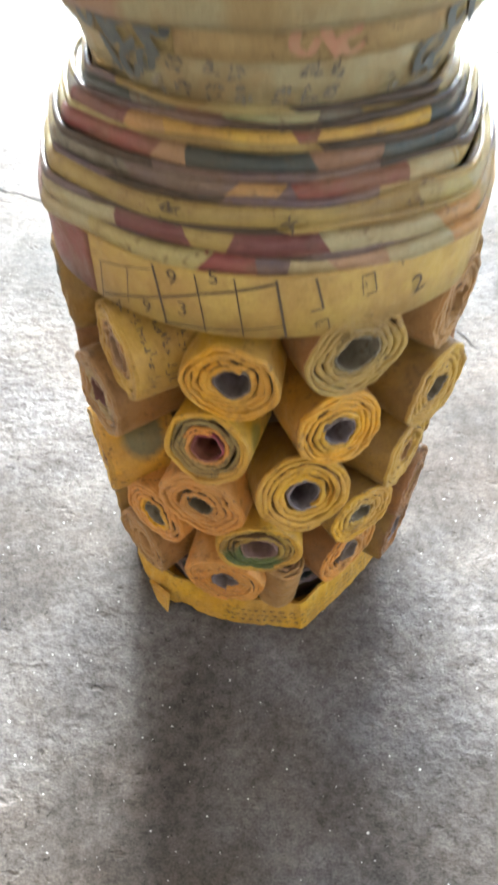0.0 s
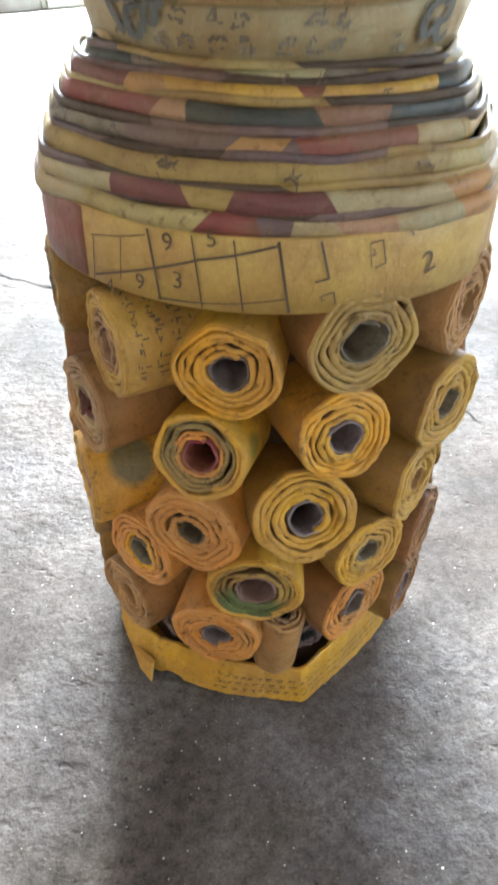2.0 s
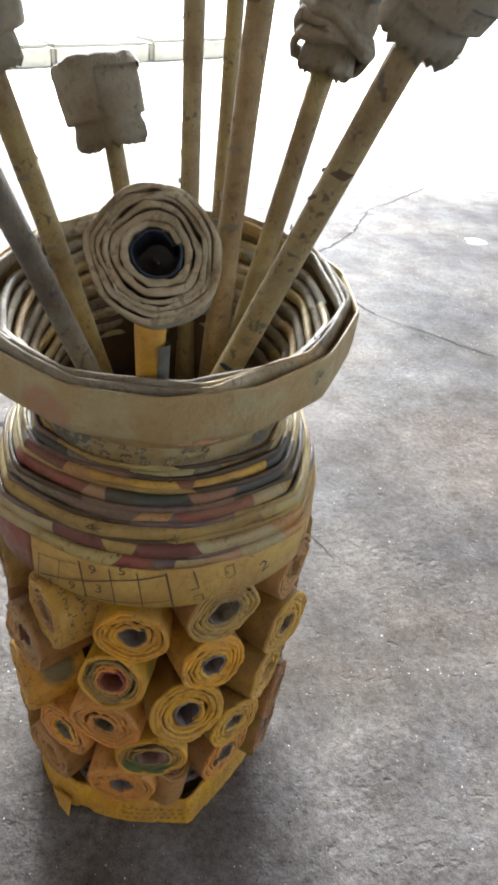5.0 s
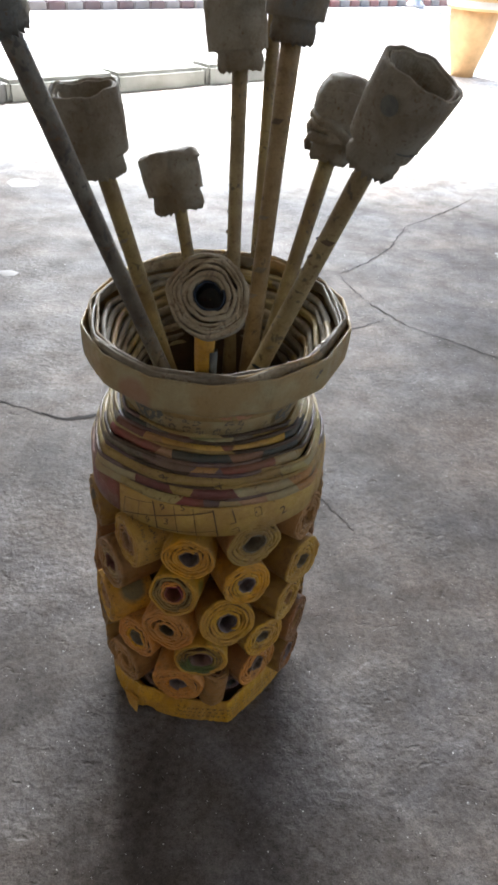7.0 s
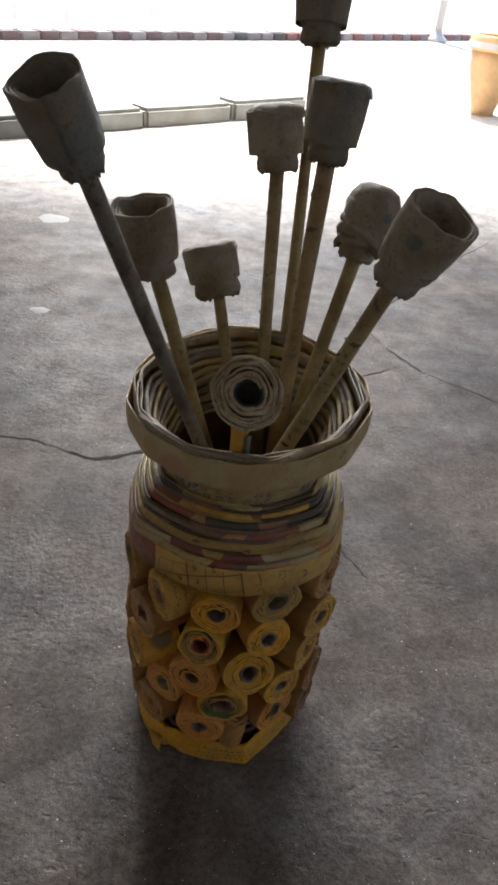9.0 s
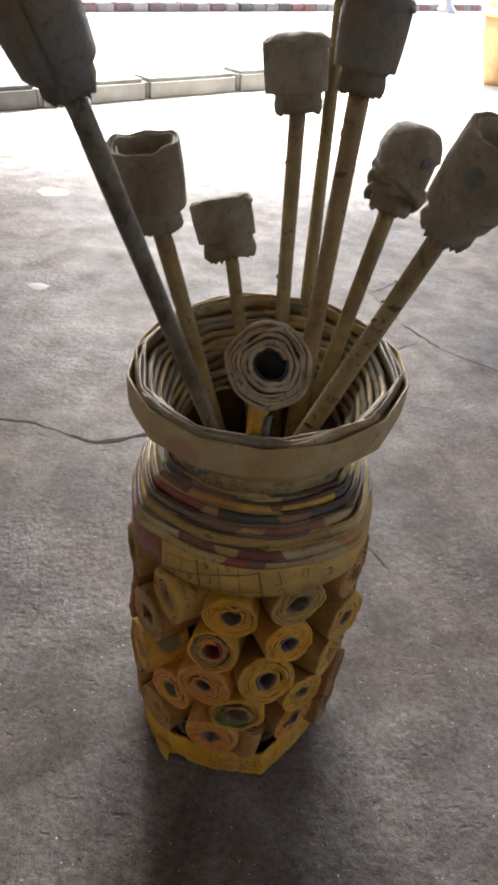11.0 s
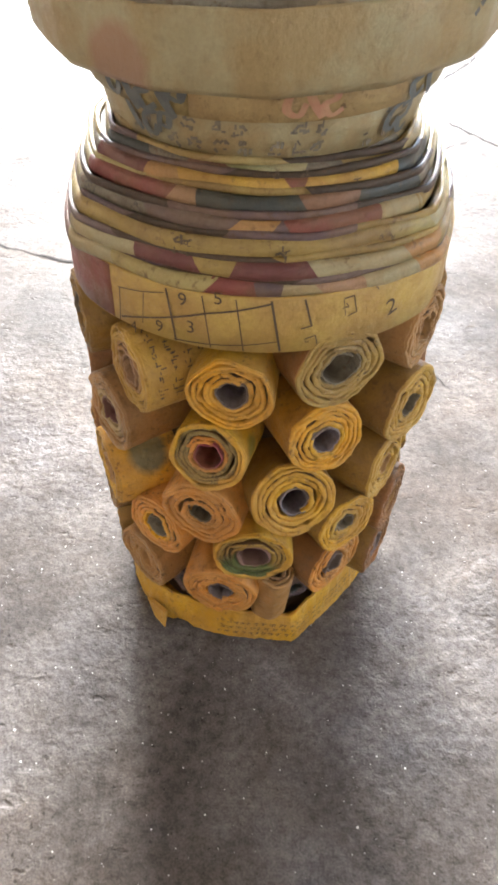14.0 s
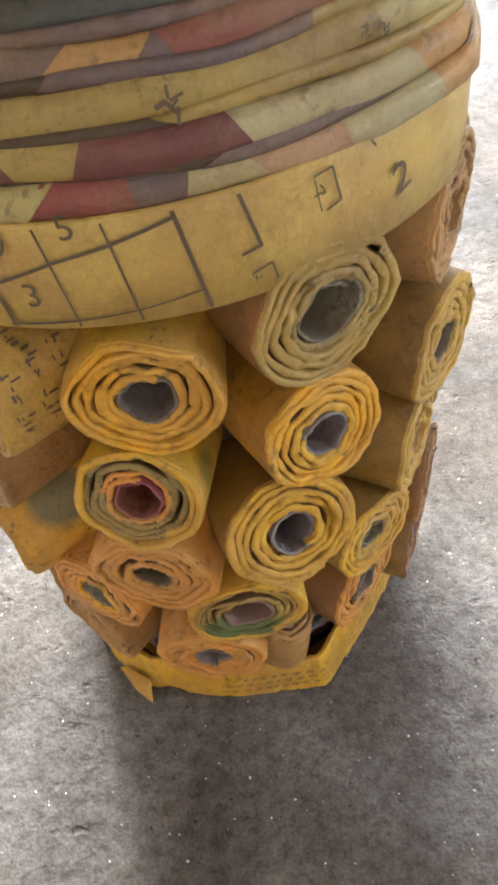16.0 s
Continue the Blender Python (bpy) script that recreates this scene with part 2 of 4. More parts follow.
GREYP = paper("grey_printed_newsprint", (0.25, 0.21, 0.155), (0.165, 0.138, 0.105), 0.5, coat=0.08)
OLIVE_BROWN = paper("brownish_olive_printed_newsprint", (0.32, 0.235, 0.085), (0.37, 0.25, 0.08), 0.8)
PART_GREEN = paper("ochre_newsprint_printed_green", (0.46, 0.31, 0.07), (0.38, 0.24, 0.06), 0.3, patch=((-0.003, -0.0870, 0.0775), 0.0165, (0.085, 0.135, 0.042)))
GREEN_PALE = paper("pale_green_newsprint", (0.36, 0.38, 0.20), (0.42, 0.38, 0.22), 0.0)
PALE = paper("pale_newsprint", (0.43, 0.355, 0.20), (0.37, 0.30, 0.165), 0.0, coat=0.1)
OCHRE = paper("dull_ochre_newsprint", (0.405, 0.295, 0.092), (0.34, 0.245, 0.085), 0.0, coat=0.2)
BAND = paper("printed_yellow_newsprint", (0.61, 0.435, 0.120), (0.54, 0.37, 0.102), 0.0, coat=0.2, dirty=0.35)
MAUVE = paper("dusty_mauve_newsprint", (0.29, 0.17, 0.165), (0.26, 0.155, 0.135), 0.0)
MAUVE_GREY = paper("greyish_mauve_newsprint", (0.165, 0.110, 0.108), (0.20, 0.135, 0.115), 0.0)
RED_BROWN = paper("faded_brick_newsprint", (0.30, 0.125, 0.095), (0.27, 0.13, 0.09), 0.0)
PLUM = paper("plum_printed_newsprint", (0.13, 0.085, 0.095), (0.20, 0.12, 0.11), 0.0)
LAVENDER = paper("grey_lavender_newsprint", (0.25, 0.205, 0.225), (0.19, 0.155, 0.16), 0.2)
MAGENTA = paper("magenta_printed_newsprint", (0.27, 0.03, 0.08), (0.34, 0.09, 0.09), 0.1)
STRAW = paper("straw_newsprint", (0.44, 0.345, 0.14), (0.38, 0.295, 0.125), 0.0, coat=0.1)
GOLD_SLATE = paper("golden_newsprint_with_slate_print", (0.84, 0.45, 0.02), (0.74, 0.42, 0.04), 0.0, patch=((-0.0545, -0.0512, 0.1300), 0.0110, (0.14, 0.15, 0.09)))
YELLOW_GREEN = paper("yellow_newsprint_with_green_print", (0.79, 0.49, 0.03), (0.70, 0.44, 0.04), 0.0, patch=((0.004, -0.0800, 0.1650), 0.0080, (0.26, 0.25, 0.06)))
# darker papers for roll sides; the shade between rolls is in their colour
SHADED_GOLD = paper("shaded_gold_newsprint", (0.52, 0.26, 0.03), (0.42, 0.20, 0.03), 0.0, coat=0.2)
SHADED_TAN = paper("shaded_tan_newsprint", (0.42, 0.225, 0.075), (0.35, 0.19, 0.065), 0.0, coat=0.15)
SHADED_PINK = paper("shaded_pink_newsprint", (0.34, 0.155, 0.045), (0.27, 0.125, 0.04), 0.0, coat=0.2)
SHADED_OLIVE = paper("shaded_olive_newsprint", (0.37, 0.215, 0.040), (0.29, 0.165, 0.036), 0.0, coat=0.2)
CUP = paper("grey_beige_newsprint", (0.285, 0.255, 0.21), (0.23, 0.21, 0.175), 0.0, coat=0.0, rough=0.75)
CUP_FACE = paper("pale_grey_beige_newsprint", (0.45, 0.38, 0.28), (0.34, 0.29, 0.21), 0.9, (0.15, 0.11, 0.08), coat=0.05, rough=0.7, ink_scale=420, dirty=0.8)
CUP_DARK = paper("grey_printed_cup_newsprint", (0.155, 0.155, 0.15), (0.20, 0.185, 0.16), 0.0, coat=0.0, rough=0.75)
RIM_TAN = paper("tan_rim_newsprint", (0.415, 0.345, 0.20), (0.40, 0.305, 0.155), 0.0, coat=0.12, dirty=0.3, patch=((-0.047, -0.069, 0.3160), 0.0135, (0.345, 0.195, 0.115)))
# brown for the slits of the rolls, standing in for their shade
SLIT_DARK = paper("slit_dark_paper", (0.15, 0.080, 0.028), (0.11, 0.060, 0.024), 0.2, coat=0.0)
CORE = paper("gap_dark_paper", (0.085, 0.05, 0.028), (0.065, 0.04, 0.025), 0.2, coat=0.1)
STICK_DARK = paper("dark_stick_newsprint", (0.17, 0.155, 0.13), (0.10, 0.095, 0.09), 0.9, ink_scale=330)
STICK_OLIVE = paper("olive_stick_newsprint", (0.32, 0.245, 0.105), (0.24, 0.185, 0.09), 0.7, ink_scale=330)
STICK_TAN = paper("tan_stick_newsprint", (0.32, 0.22, 0.11), (0.26, 0.18, 0.09), 0.6, ink_scale=330)
STICK_BEIGE = paper("beige_stick_newsprint", (0.34, 0.265, 0.135), (0.26, 0.205, 0.115), 0.85, ink_scale=330)
INK = plain("printing_ink", (0.13, 0.09, 0.055), 0.6)
BLUE_INK = plain("blue_printing_ink", (0.02, 0.03, 0.05), 0.6)


# ---- mesh helpers ----
def part(name, bm, material, parent=None, label="", smooth=True):
    bmesh.ops.recalc_face_normals(bm, faces=bm.faces)
    me = bpy.data.meshes.new(name)
    bm.to_mesh(me)
    bm.free()
    me.materials.append(material)
    if smooth:
        me.polygons.foreach_set("use_smooth", [True] * len(me.polygons))
    ob = new(name, me)
    if parent:
        ob.parent = parent
    if label:
        ob["label"] = label
    return ob


def grid_mesh(rows, closed_u=False, closed_v=False):
    """A bmesh from rows of points; u runs along a row."""
    bm = bmesh.new()
    vs = [[bm.verts.new(p) for p in row] for row in rows]
    nr, nc = len(vs), len(vs[0])
    for i in range(nr if closed_v else nr - 1):
        for j in range(nc if closed_u else nc - 1):
            a, b = vs[i], vs[(i + 1) % nr]
            bm.faces.new((a[j], a[(j + 1) % nc], b[(j + 1) % nc], b[j]))
    return bm, vs


def box_mesh(x0, x1, y0, y1, z0, z1, bevel=0.0):
    bm = bmesh.new()
    bmesh.ops.create_cube(bm, size=1)
    bmesh.ops.scale(bm, vec=(x1 - x0, y1 - y0, z1 - z0), verts=bm.verts)
    bmesh.ops.translate(bm, vec=((x0 + x1) / 2, (y0 + y1) / 2, (z0 + z1) / 2), verts=bm.verts)
    if bevel:
        bmesh.ops.bevel(bm, geom=bm.edges[:], offset=bevel, segments=2, affect="EDGES")
    return bm


def P(r, a, z):
    """A point of the vase: radius, degrees from the front, height. The upper part is shifted and tilted to fit the
    camera's view.
    """
    top = min(1.0, max(0.0, (z - 0.285) / 0.03))
    back = abs(a) % 360
    deep = 1 + (-0.03 if back < 90 or back > 270 else 0.045) * top      # the rim is stretched to fit the camera's view
    x, y = r * math.sin(radians(a)) * (1 + 0.025 * top), -r * math.cos(radians(a)) * deep
    lift = 0.0037 * min(1.0, max(0.0, (z - 0.212) / 0.008)) + top * (0.0035 + 0.04 * x + 0.08 * y)
    return Vector((x + 0.0015 * top, y, z + lift))


def facet(a, angular, facets, shift):
    """How far out a many-sided ring lies at an angle, about 1."""
    seg = ((a + shift) % (360 / facets)) - 180 / facets
    return (angular * math.cos(radians(180 / facets)) / math.cos(radians(seg)) + 1 - angular) * (1 + 0.5 * angular * (1 - math.cos(radians(180 / facets))))


CORNERS = (-125, -56, 51, 120, 180, -180)     # where the strips are folded over


def bend(a, amount, shift=0.0):
    """How far out a strip with folded corners lies at an angle, about 1."""
    near = min(abs(((a - c - shift + 180) % 360) - 180) for c in CORNERS)
    return 1 - 0.008 * amount + 0.095 * amount * max(0.0, 1 - near / 24) ** 1.4


def lobes(rng, amount, n=4):
    return [(k, amount / k ** 0.7 * rng.uniform(0.4, 1), rng.uniform(0, 6.28)) for k in range(2, 2 + n)]


def wave(ls, a):
    return sum(s * math.sin(k * a + ph) for k, s, ph in ls)


# ---- the structure ----
ground_bm = bmesh.new()
bmesh.ops.create_grid(ground_bm, x_segments=40, y_segments=40, size=150)
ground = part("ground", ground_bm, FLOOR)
tagged(ground, "rough grey concrete floor with grit and fine cracks", "floor", kind="structure")


# cracks are flat dark strips laid on the floor; no groove is cut
def crack(points, width, rng):
    bm = bmesh.new()
    prev = None
    pts = [Vector((*p, 0)) for p in points]
    fine = []
    for a, b in zip(pts, pts[1:]):
        n = max(3, int((b - a).length / 0.008))
        for i in range(n):
            fine.append(a.lerp(b, i / n) + Vector((rng.uniform(-1, 1), rng.uniform(-1, 1), 0)) * 0.0022)
    fine.append(pts[-1])
    for i, p in enumerate(fine):
        d = (fine[min(i + 1, len(fine) - 1)] - fine[max(i - 1, 0)]).normalized()
        s = Vector((-d.y, d.x, 0)) * width * (0.25 + 0.75 * math.sin(math.pi * (i + 0.5) / len(fine))) * rng.uniform(0.4, 1.2)
        cur = (bm.verts.new(p + s + Vector((0, 0, 0.0006))), bm.verts.new(p - s + Vector((0, 0, 0.0006))))
        if prev:
            bm.faces.new((prev[0], prev[1], cur[1], cur[0]))
        prev = cur
    ob = part("floor_crack", bm, CRACK, ground, smooth=False)
    return ob


rng = random.Random(5)
crack([(-0.62, 0.40), (-0.47, 0.395), (-0.335, 0.389), (-0.290, 0.388), (-0.242, 0.370), (-0.215, 0.361)], 0.0021, rng)
crack([(-0.232, 0.366), (-0.197, 0.353), (-0.163, 0.365), (-0.138, 0.378), (-0.06, 0.40)], 0.0044, rng)
crack([(0.66, 1.46), (0.593, 1.372), (0.50, 1.27), (0.429, 1.201)], 0.0022, rng)
crack([(0.429, 1.201), (0.362, 1.049), (0.300, 0.962), (0.234, 0.896)], 0.0026, rng)
crack([(0.234, 0.896), (0.258, 0.812), (0.277, 0.770)], 0.0013, rng)
crack([(0.277, 0.770), (0.300, 0.731), (0.329, 0.687)], 0.0030, rng)
crack([(0.329, 0.687), (0.404, 0.630), (0.480, 0.574), (0.60, 0.49)], 0.0017, rng)
crack([(0.195, 0.640), (0.250, 0.672), (0.292, 0.705)], 0.0012, rng)
crack([(0.120, 0.235), (0.135, 0.211), (0.168, 0.160)], 0.0008, rng)

# flat pale blotches on the floor; the largest paints a light reflection
PALE_BLOTCH = plain("pale_floor_blotch", (0.33, 0.32, 0.31), 0.7)
for cx, cy, size in ((-0.388, 0.81, 0.018), (-0.49, 1.34, 0.040), (0.62, 1.05, 0.025)):
    bm = bmesh.new()
    edge = lobes(rng, 0.22, 5)
    centre = bm.verts.new((cx, cy, 0.0028))
    ring = [bm.verts.new((cx + size * (1 + wave(edge, k * 0.3927)) * math.cos(k * 0.3927), cy + size * (1 + wave(edge, k * 0.3927)) * math.sin(k * 0.3927) * 0.8, 0.0004)) for k in range(16)]
    for k in range(16):
        bm.faces.new((centre, ring[k], ring[(k + 1) % 16]))
    part("floor_blotch", bm, PALE_BLOTCH, ground)

# unseen shed walls and ceiling, added to shade the place and shape light
SHED_X, SHED_BACK, SHED_FRONT, SHED_H = 3.4, -3.6, 3.15, 2.7
for nm, bm in (("wall_left", box_mesh(-SHED_X - 0.2, -SHED_X, SHED_BACK, SHED_FRONT, 0, SHED_H)),
               ("wall_right_rear", box_mesh(SHED_X, SHED_X + 0.2, SHED_BACK, -1.8, 0, SHED_H)),
               ("wall_right", box_mesh(SHED_X, SHED_X + 0.2, 0.0, SHED_FRONT, 0, SHED_H)),
               ("wall_over_gap", box_mesh(SHED_X, SHED_X + 0.2, -1.797, -0.003, 2.05, SHED_H)),
               ("wall_back", box_mesh(-SHED_X - 0.2, SHED_X + 0.2, SHED_BACK - 0.2, SHED_BACK, 0, SHED_H))):
    tagged(part(nm, bm, PLASTER, smooth=False), "unseen grey wall added to shade the place and bounce light", "wall", kind="structure")
# unseen front walls, added to narrow the opening and direct the light
OPEN_L, OPEN_R = -1.25, 2.0
for nm, x0, x1 in (("wall_front_left", -SHED_X - 0.2, OPEN_L), ("wall_front_right", OPEN_R, SHED_X + 0.2)):
    tagged(part(nm, box_mesh(x0, x1, SHED_FRONT + 0.003, SHED_FRONT + 0.2, 0, SHED_H), PLASTER, smooth=False),
           "unseen grey wall added to narrow the light from the yard", "wall", kind="structure")
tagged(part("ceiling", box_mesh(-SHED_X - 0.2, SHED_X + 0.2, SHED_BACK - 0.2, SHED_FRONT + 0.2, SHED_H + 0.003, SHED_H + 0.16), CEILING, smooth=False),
       "unseen dark ceiling added to keep sun and sky off", "ceiling", kind="structure")


# ---- the yard ----
def kerb_run(name, start, end, length, depth, height, materials, label, gap=0.006, uneven=0.0):
    a, b = Vector((*start, 0)), Vector((*end, 0))
    d = (b - a).normalized()
    s = Vector((-d.y, d.x, 0))
    root = new(name)
    tagged(root, label, "kerb", kind="structure")
    n = int((b - a).length / length)
    for i in range(n):
        jig = random.Random(i + n)
        bm = box_mesh(gap / 2, length - gap / 2, 0, depth, -0.01, height * (1 + 0.12 * uneven * jig.uniform(-1, 1)), 0.008 + 0.010 * uneven)
        out = a + d * length * i + s * 0.008 * uneven * jig.uniform(-1, 1)
        m = Matrix(((d.x, s.x, 0, out.x), (d.y, s.y, 0, out.y), (0, 0, 1, 0), (0, 0, 0, 1)))
        bm.transform(m)
        part("kerb_stone", bm, materials[i % len(materials)], root, smooth=False)
    return root


# the first five stones are darker, painting in the shade there
kerb_run("kerb", (-2.35, 0.76), (0.25, 3.05), 0.43, 0.13, 0.072, [DARK_KERB] * 5 + [KERB] * 3, "low concrete kerb edging the yard, shade painted on the left stones", 0.004, 0.5)
kerb_run("road_kerb", (-4.64, 1.90), (5.4, 10.75), 0.135, 0.15, 0.050, [PLUM_PAINT, DIM_WORN_WHITE] * 22 + [DARK_KERB, DIM_WORN_WHITE, DIM_WORN_WHITE, DARK_KERB, RED_PAINT, RED_PAINT, DIM_WORN_WHITE, DIM_WORN_WHITE] + [RED_PAINT, DIM_WORN_WHITE] * 24, "distant kerb painted in worn red and white stripes")


def lathe(profile, centre=(0, 0, 0), n=40):
    rows = [[(centre[0] + r * math.cos(2 * math.pi * j / n), centre[1] + r * math.sin(2 * math.pi * j / n), centre[2] + z) for j in range(n)] for r, z in profile]
    return grid_mesh(rows, closed_u=True)[0]


def bar(a, b, r, n=8):
    return tube_between(Vector(a), Vector(b), r, n)


def tube_between(a, b, r, n):
    w = (b - a).normalized()
    u = w.cross(Vector((0.3, 1, 0.1))).normalized()
    v = w.cross(u)
    bm, vs = grid_mesh([[c + (u * math.cos(2 * math.pi * k / n) + v * math.sin(2 * math.pi * k / n)) * r for k in range(n)] for c in (a, b)], closed_u=True)
    bm.faces.new(vs[0])
    bm.faces.new(vs[1])
    return bm


fence = new("iron_fence")
tagged(fence, "thin painted iron fence with scrollwork behind the striped kerb", "fence")
_d = Vector((0.753, 0.658, 0))
_o = Vector((-2.65, 3.85, 0))
for k in range(22):
    c = _o + _d * (0.36 * k)
    part("upright", bar(c + Vector((0, 0, 0)), c + Vector((0, 0, 0.95)), 0.0035, 6), IRON, fence, smooth=False)
part("top_rail", bar(_o + Vector((0, 0, 0.95)), _o + _d * 7.56 + Vector((0, 0, 0.95)), 0.012), IRON, fence)
for k, (at, size) in enumerate(((2.35, 0.14), (2.62, 0.12), (3.35, 0.16))):
    rows = []
    for q in range(19):
        a = -1.2 + 4.4 * q / 18
        c = _o + _d * (at + size * math.cos(a)) + Vector((0, 0, 0.24 + size * math.sin(a)))
        rows.append([c + (_d * math.cos(a) + Vector((0, 0, math.sin(a)))) * 0.004 * math.cos(p) + Vector((-_d.y, _d.x, 0)) * 0.004 * math.sin(p) for p in (0, 1.57, 3.14, 4.71)])
    part("scroll", grid_mesh(rows, closed_u=True)[0], IRON, fence)

post = new("white_post")
tagged(post, "slim white painted post on a round base in the yard", "post")
part("shaft", bar((1.72, 7.45, 0.03), (1.72, 7.45, 1.9), 0.035, 14), WHITE_PAINT, post)
part("base", lathe([(0.001, 0.0), (0.10, 0.0), (0.10, 0.02), (0.06, 0.05), (0.036, 0.09)], (1.72, 7.45, 0), 20), WHITE_PAINT, post)

pot = new("plant_pot")
tagged(pot, "orange terracotta plant pot standing out in the sunny yard", "plant pot")
part("body", lathe([(0.001, 0.0), (0.056, 0.0), (0.060, 0.03), (0.075, 0.08), (0.108, 0.20), (0.118, 0.285), (0.106, 0.285), (0.095, 0.20), (0.001, 0.18)], (1.155, 3.50, 0)), TERRACOTTA, pot)
part("rim", lathe([(0.112, 0.2855), (0.130, 0.285), (0.137, 0.30), (0.136, 0.345), (0.128, 0.352), (0.116, 0.345), (0.112, 0.2855)], (1.155, 3.50, 0)), TERRACOTTA, pot)
part("stripe", lathe([(0.1375, 0.296), (0.1395, 0.298), (0.1390, 0.322), (0.1370, 0.324)], (1.155, 3.50, 0)), WHITE_PAINT, pot, "white painted stripe")

railing = new("white_railing")
tagged(railing, "low white painted railing beside the orange pot", "railing")
for px, py in ((1.44, 3.72), (2.30, 4.40)):
    part("post", bar((px, py, 0.0), (px, py, 1.25), 0.028, 14), WHITE_PAINT, railing)
for z in (0.33, 0.44):
    part("rail", bar((1.44, 3.685, z), (2.30, 4.365, z), 0.010, 10), WHITE_PAINT, railing)


# ---- the vase ----
vase = new("paper_vase")
tagged(vase, "handmade vase of rolled yellow newspaper tubes, varnished, on concrete", "vase")

# inner wall behind the rolls; its dark colour paints the gaps' shade
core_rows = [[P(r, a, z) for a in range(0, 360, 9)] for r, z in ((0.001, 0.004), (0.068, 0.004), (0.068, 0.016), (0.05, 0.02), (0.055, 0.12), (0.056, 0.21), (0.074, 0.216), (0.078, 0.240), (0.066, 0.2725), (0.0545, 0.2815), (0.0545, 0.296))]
part("inner_wall", grid_mesh(core_rows, closed_u=True)[0], CORE, vase, "wall behind the rolls, coloured dark for the shade in the gaps")
# the shade down the mouth is put into this lining's colour
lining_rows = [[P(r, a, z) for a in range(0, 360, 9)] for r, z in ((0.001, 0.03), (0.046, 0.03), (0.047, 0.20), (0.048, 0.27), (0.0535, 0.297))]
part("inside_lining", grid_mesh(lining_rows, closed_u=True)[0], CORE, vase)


def spiral_roll(parent, name, place, outward, up, diameter, length, hole, turns, mat, lining, rng, squash=1.0, twist=0.0, outer=None, middle=None, n=44, label="", rough=1.0, fill=1.0, edge=None):
    """A roll of newspaper: one sheet wound round an open hole, seen at its end."""
    side = up.cross(outward).normalized()
    up = outward.cross(side).normalized()
    r_out, r_in = diameter / 2, diameter / 2 * hole
    shape = lobes(rng, 0.045)
    rag = [lobes(rng, 0.0007 * rough, 6) for _ in range(turns + 2)]
    step = [rng.uniform(-0.0011, 0.0007) * rough for _ in range(turns + 2)]
    step[0] -= 0.001
    pitch = (r_out - r_in) / turns
    widths = [rng.uniform(0.55, 1.5) for _ in range(turns)]
    edges = [0.0]
    for q in widths:
        edges.append(edges[-1] + q * turns / sum(widths))
    widths = [q * turns / sum(widths) for q in widths] + [1.0, 1.0]
    turned = [rng.uniform(-14, 14) for _ in range(turns + 2)]
    wob = [lobes(rng, 0.16 * pitch * rough, 5) for _ in range(turns + 2)]
    bits = [rng.uniform(-1, 1) for _ in range(997)]
    hole_lobes = lobes(rng, 0.05)
    folds, fold_at = rng.choice((6, 7, 8)), rng.uniform(0, 60)
    gaps = [[(q, rng.uniform(0.12, 0.34), rng.uniform(0, 6.28)) for q in (2, 3, 5, 7, 11)] for _ in range(turns + 2)]

    def ring(first, last, thick, shift=0.0, sink=0.0):
        rows = []
        for i in range(int(first * n), int(last * n) + 1):
            turn, a = i / n, 2 * math.pi * i / n
            k = min(int(turn), turns)
            f = turn - int(turn)
            k2 = min(k + 1, turns + 1)
            w = wave(wob[k], a) * (1 - f) + wave(wob[k2], a) * f
            d = (step[k] + wave(rag[k], a)) * (1 - f) + (step[k2] + wave(rag[k2], a)) * f + 0.0004 * rough * bits[i % 997]
            inner = 1 - turn / turns
            wound = edges[k] + f * widths[k] if k < turns else turns + f
            r = r_in + pitch * (wound + 0.2 * inner) + w * (0.12 if turn < 1.12 else 1.0 if turn < turns - 0.8 else 0.25)
            r += shift * pitch
            d -= sink
            r -= pitch * 0.92 * max(0.0, (turn - turns + 0.34) / 0.40)
            if bits[(i // 3 * 13) % 997] > 0.55 and 1.2 < turn < turns - 0.9:      # a crushed place
                r += 0.30 * pitch * bits[(i // 3 * 29) % 997]
                d -= 0.0008 * abs(bits[(i // 3 * 41) % 997])
            t2 = thick * fill * (1.0 if turn < 1.12 else min(1.6, 0.5 * (widths[k] + widths[k2])) * (1.24 - 0.40 * min(1.0, max(0.0, (wave(gaps[k], a) + 0.34 * bits[(i * 7) % 997] + 0.06) / 0.30))))      # the layers touch but for short slits
            row = []
            for dr, dd in ((-t2 / 2, -length), (-t2 / 2, d - 0.0004), (-t2 * 0.36, d), (t2 * 0.36, d), (t2 / 2, d - 0.0004), (thick / 2, -length)):
                rr = (r + dr) * (1 + wave(shape, a) + inner * wave(hole_lobes, a)) * (facet(math.degrees(a), 0.42, folds, fold_at + turned[k]) * (1 - f) + facet(math.degrees(a), 0.42, folds, fold_at + turned[k2]) * f)
                x, y = rr * math.cos(a + twist), rr * math.sin(a + twist) * squash
                row.append(place + side * x + up * y + outward * dd)
            rows.append(row)
        return grid_mesh(rows)[0]

    cut = 1.02 if middle is None else 1.02 + 0.20 * turns
    rim_from = turns + 0.02 if edge is None else turns - 1.35
    ob = part(name, ring(cut, rim_from, pitch * 0.80, 0.0, 0.0 if edge is None else 0.0005), mat, parent, label)
    if edge is not None:
        part("edge_sheet", ring(rim_from - 0.03, turns + 0.02, pitch * 0.80), edge, ob)
    if middle is not None:
        part("middle_sheet", ring(1.02, cut + 0.03, pitch * 0.80), middle, ob)
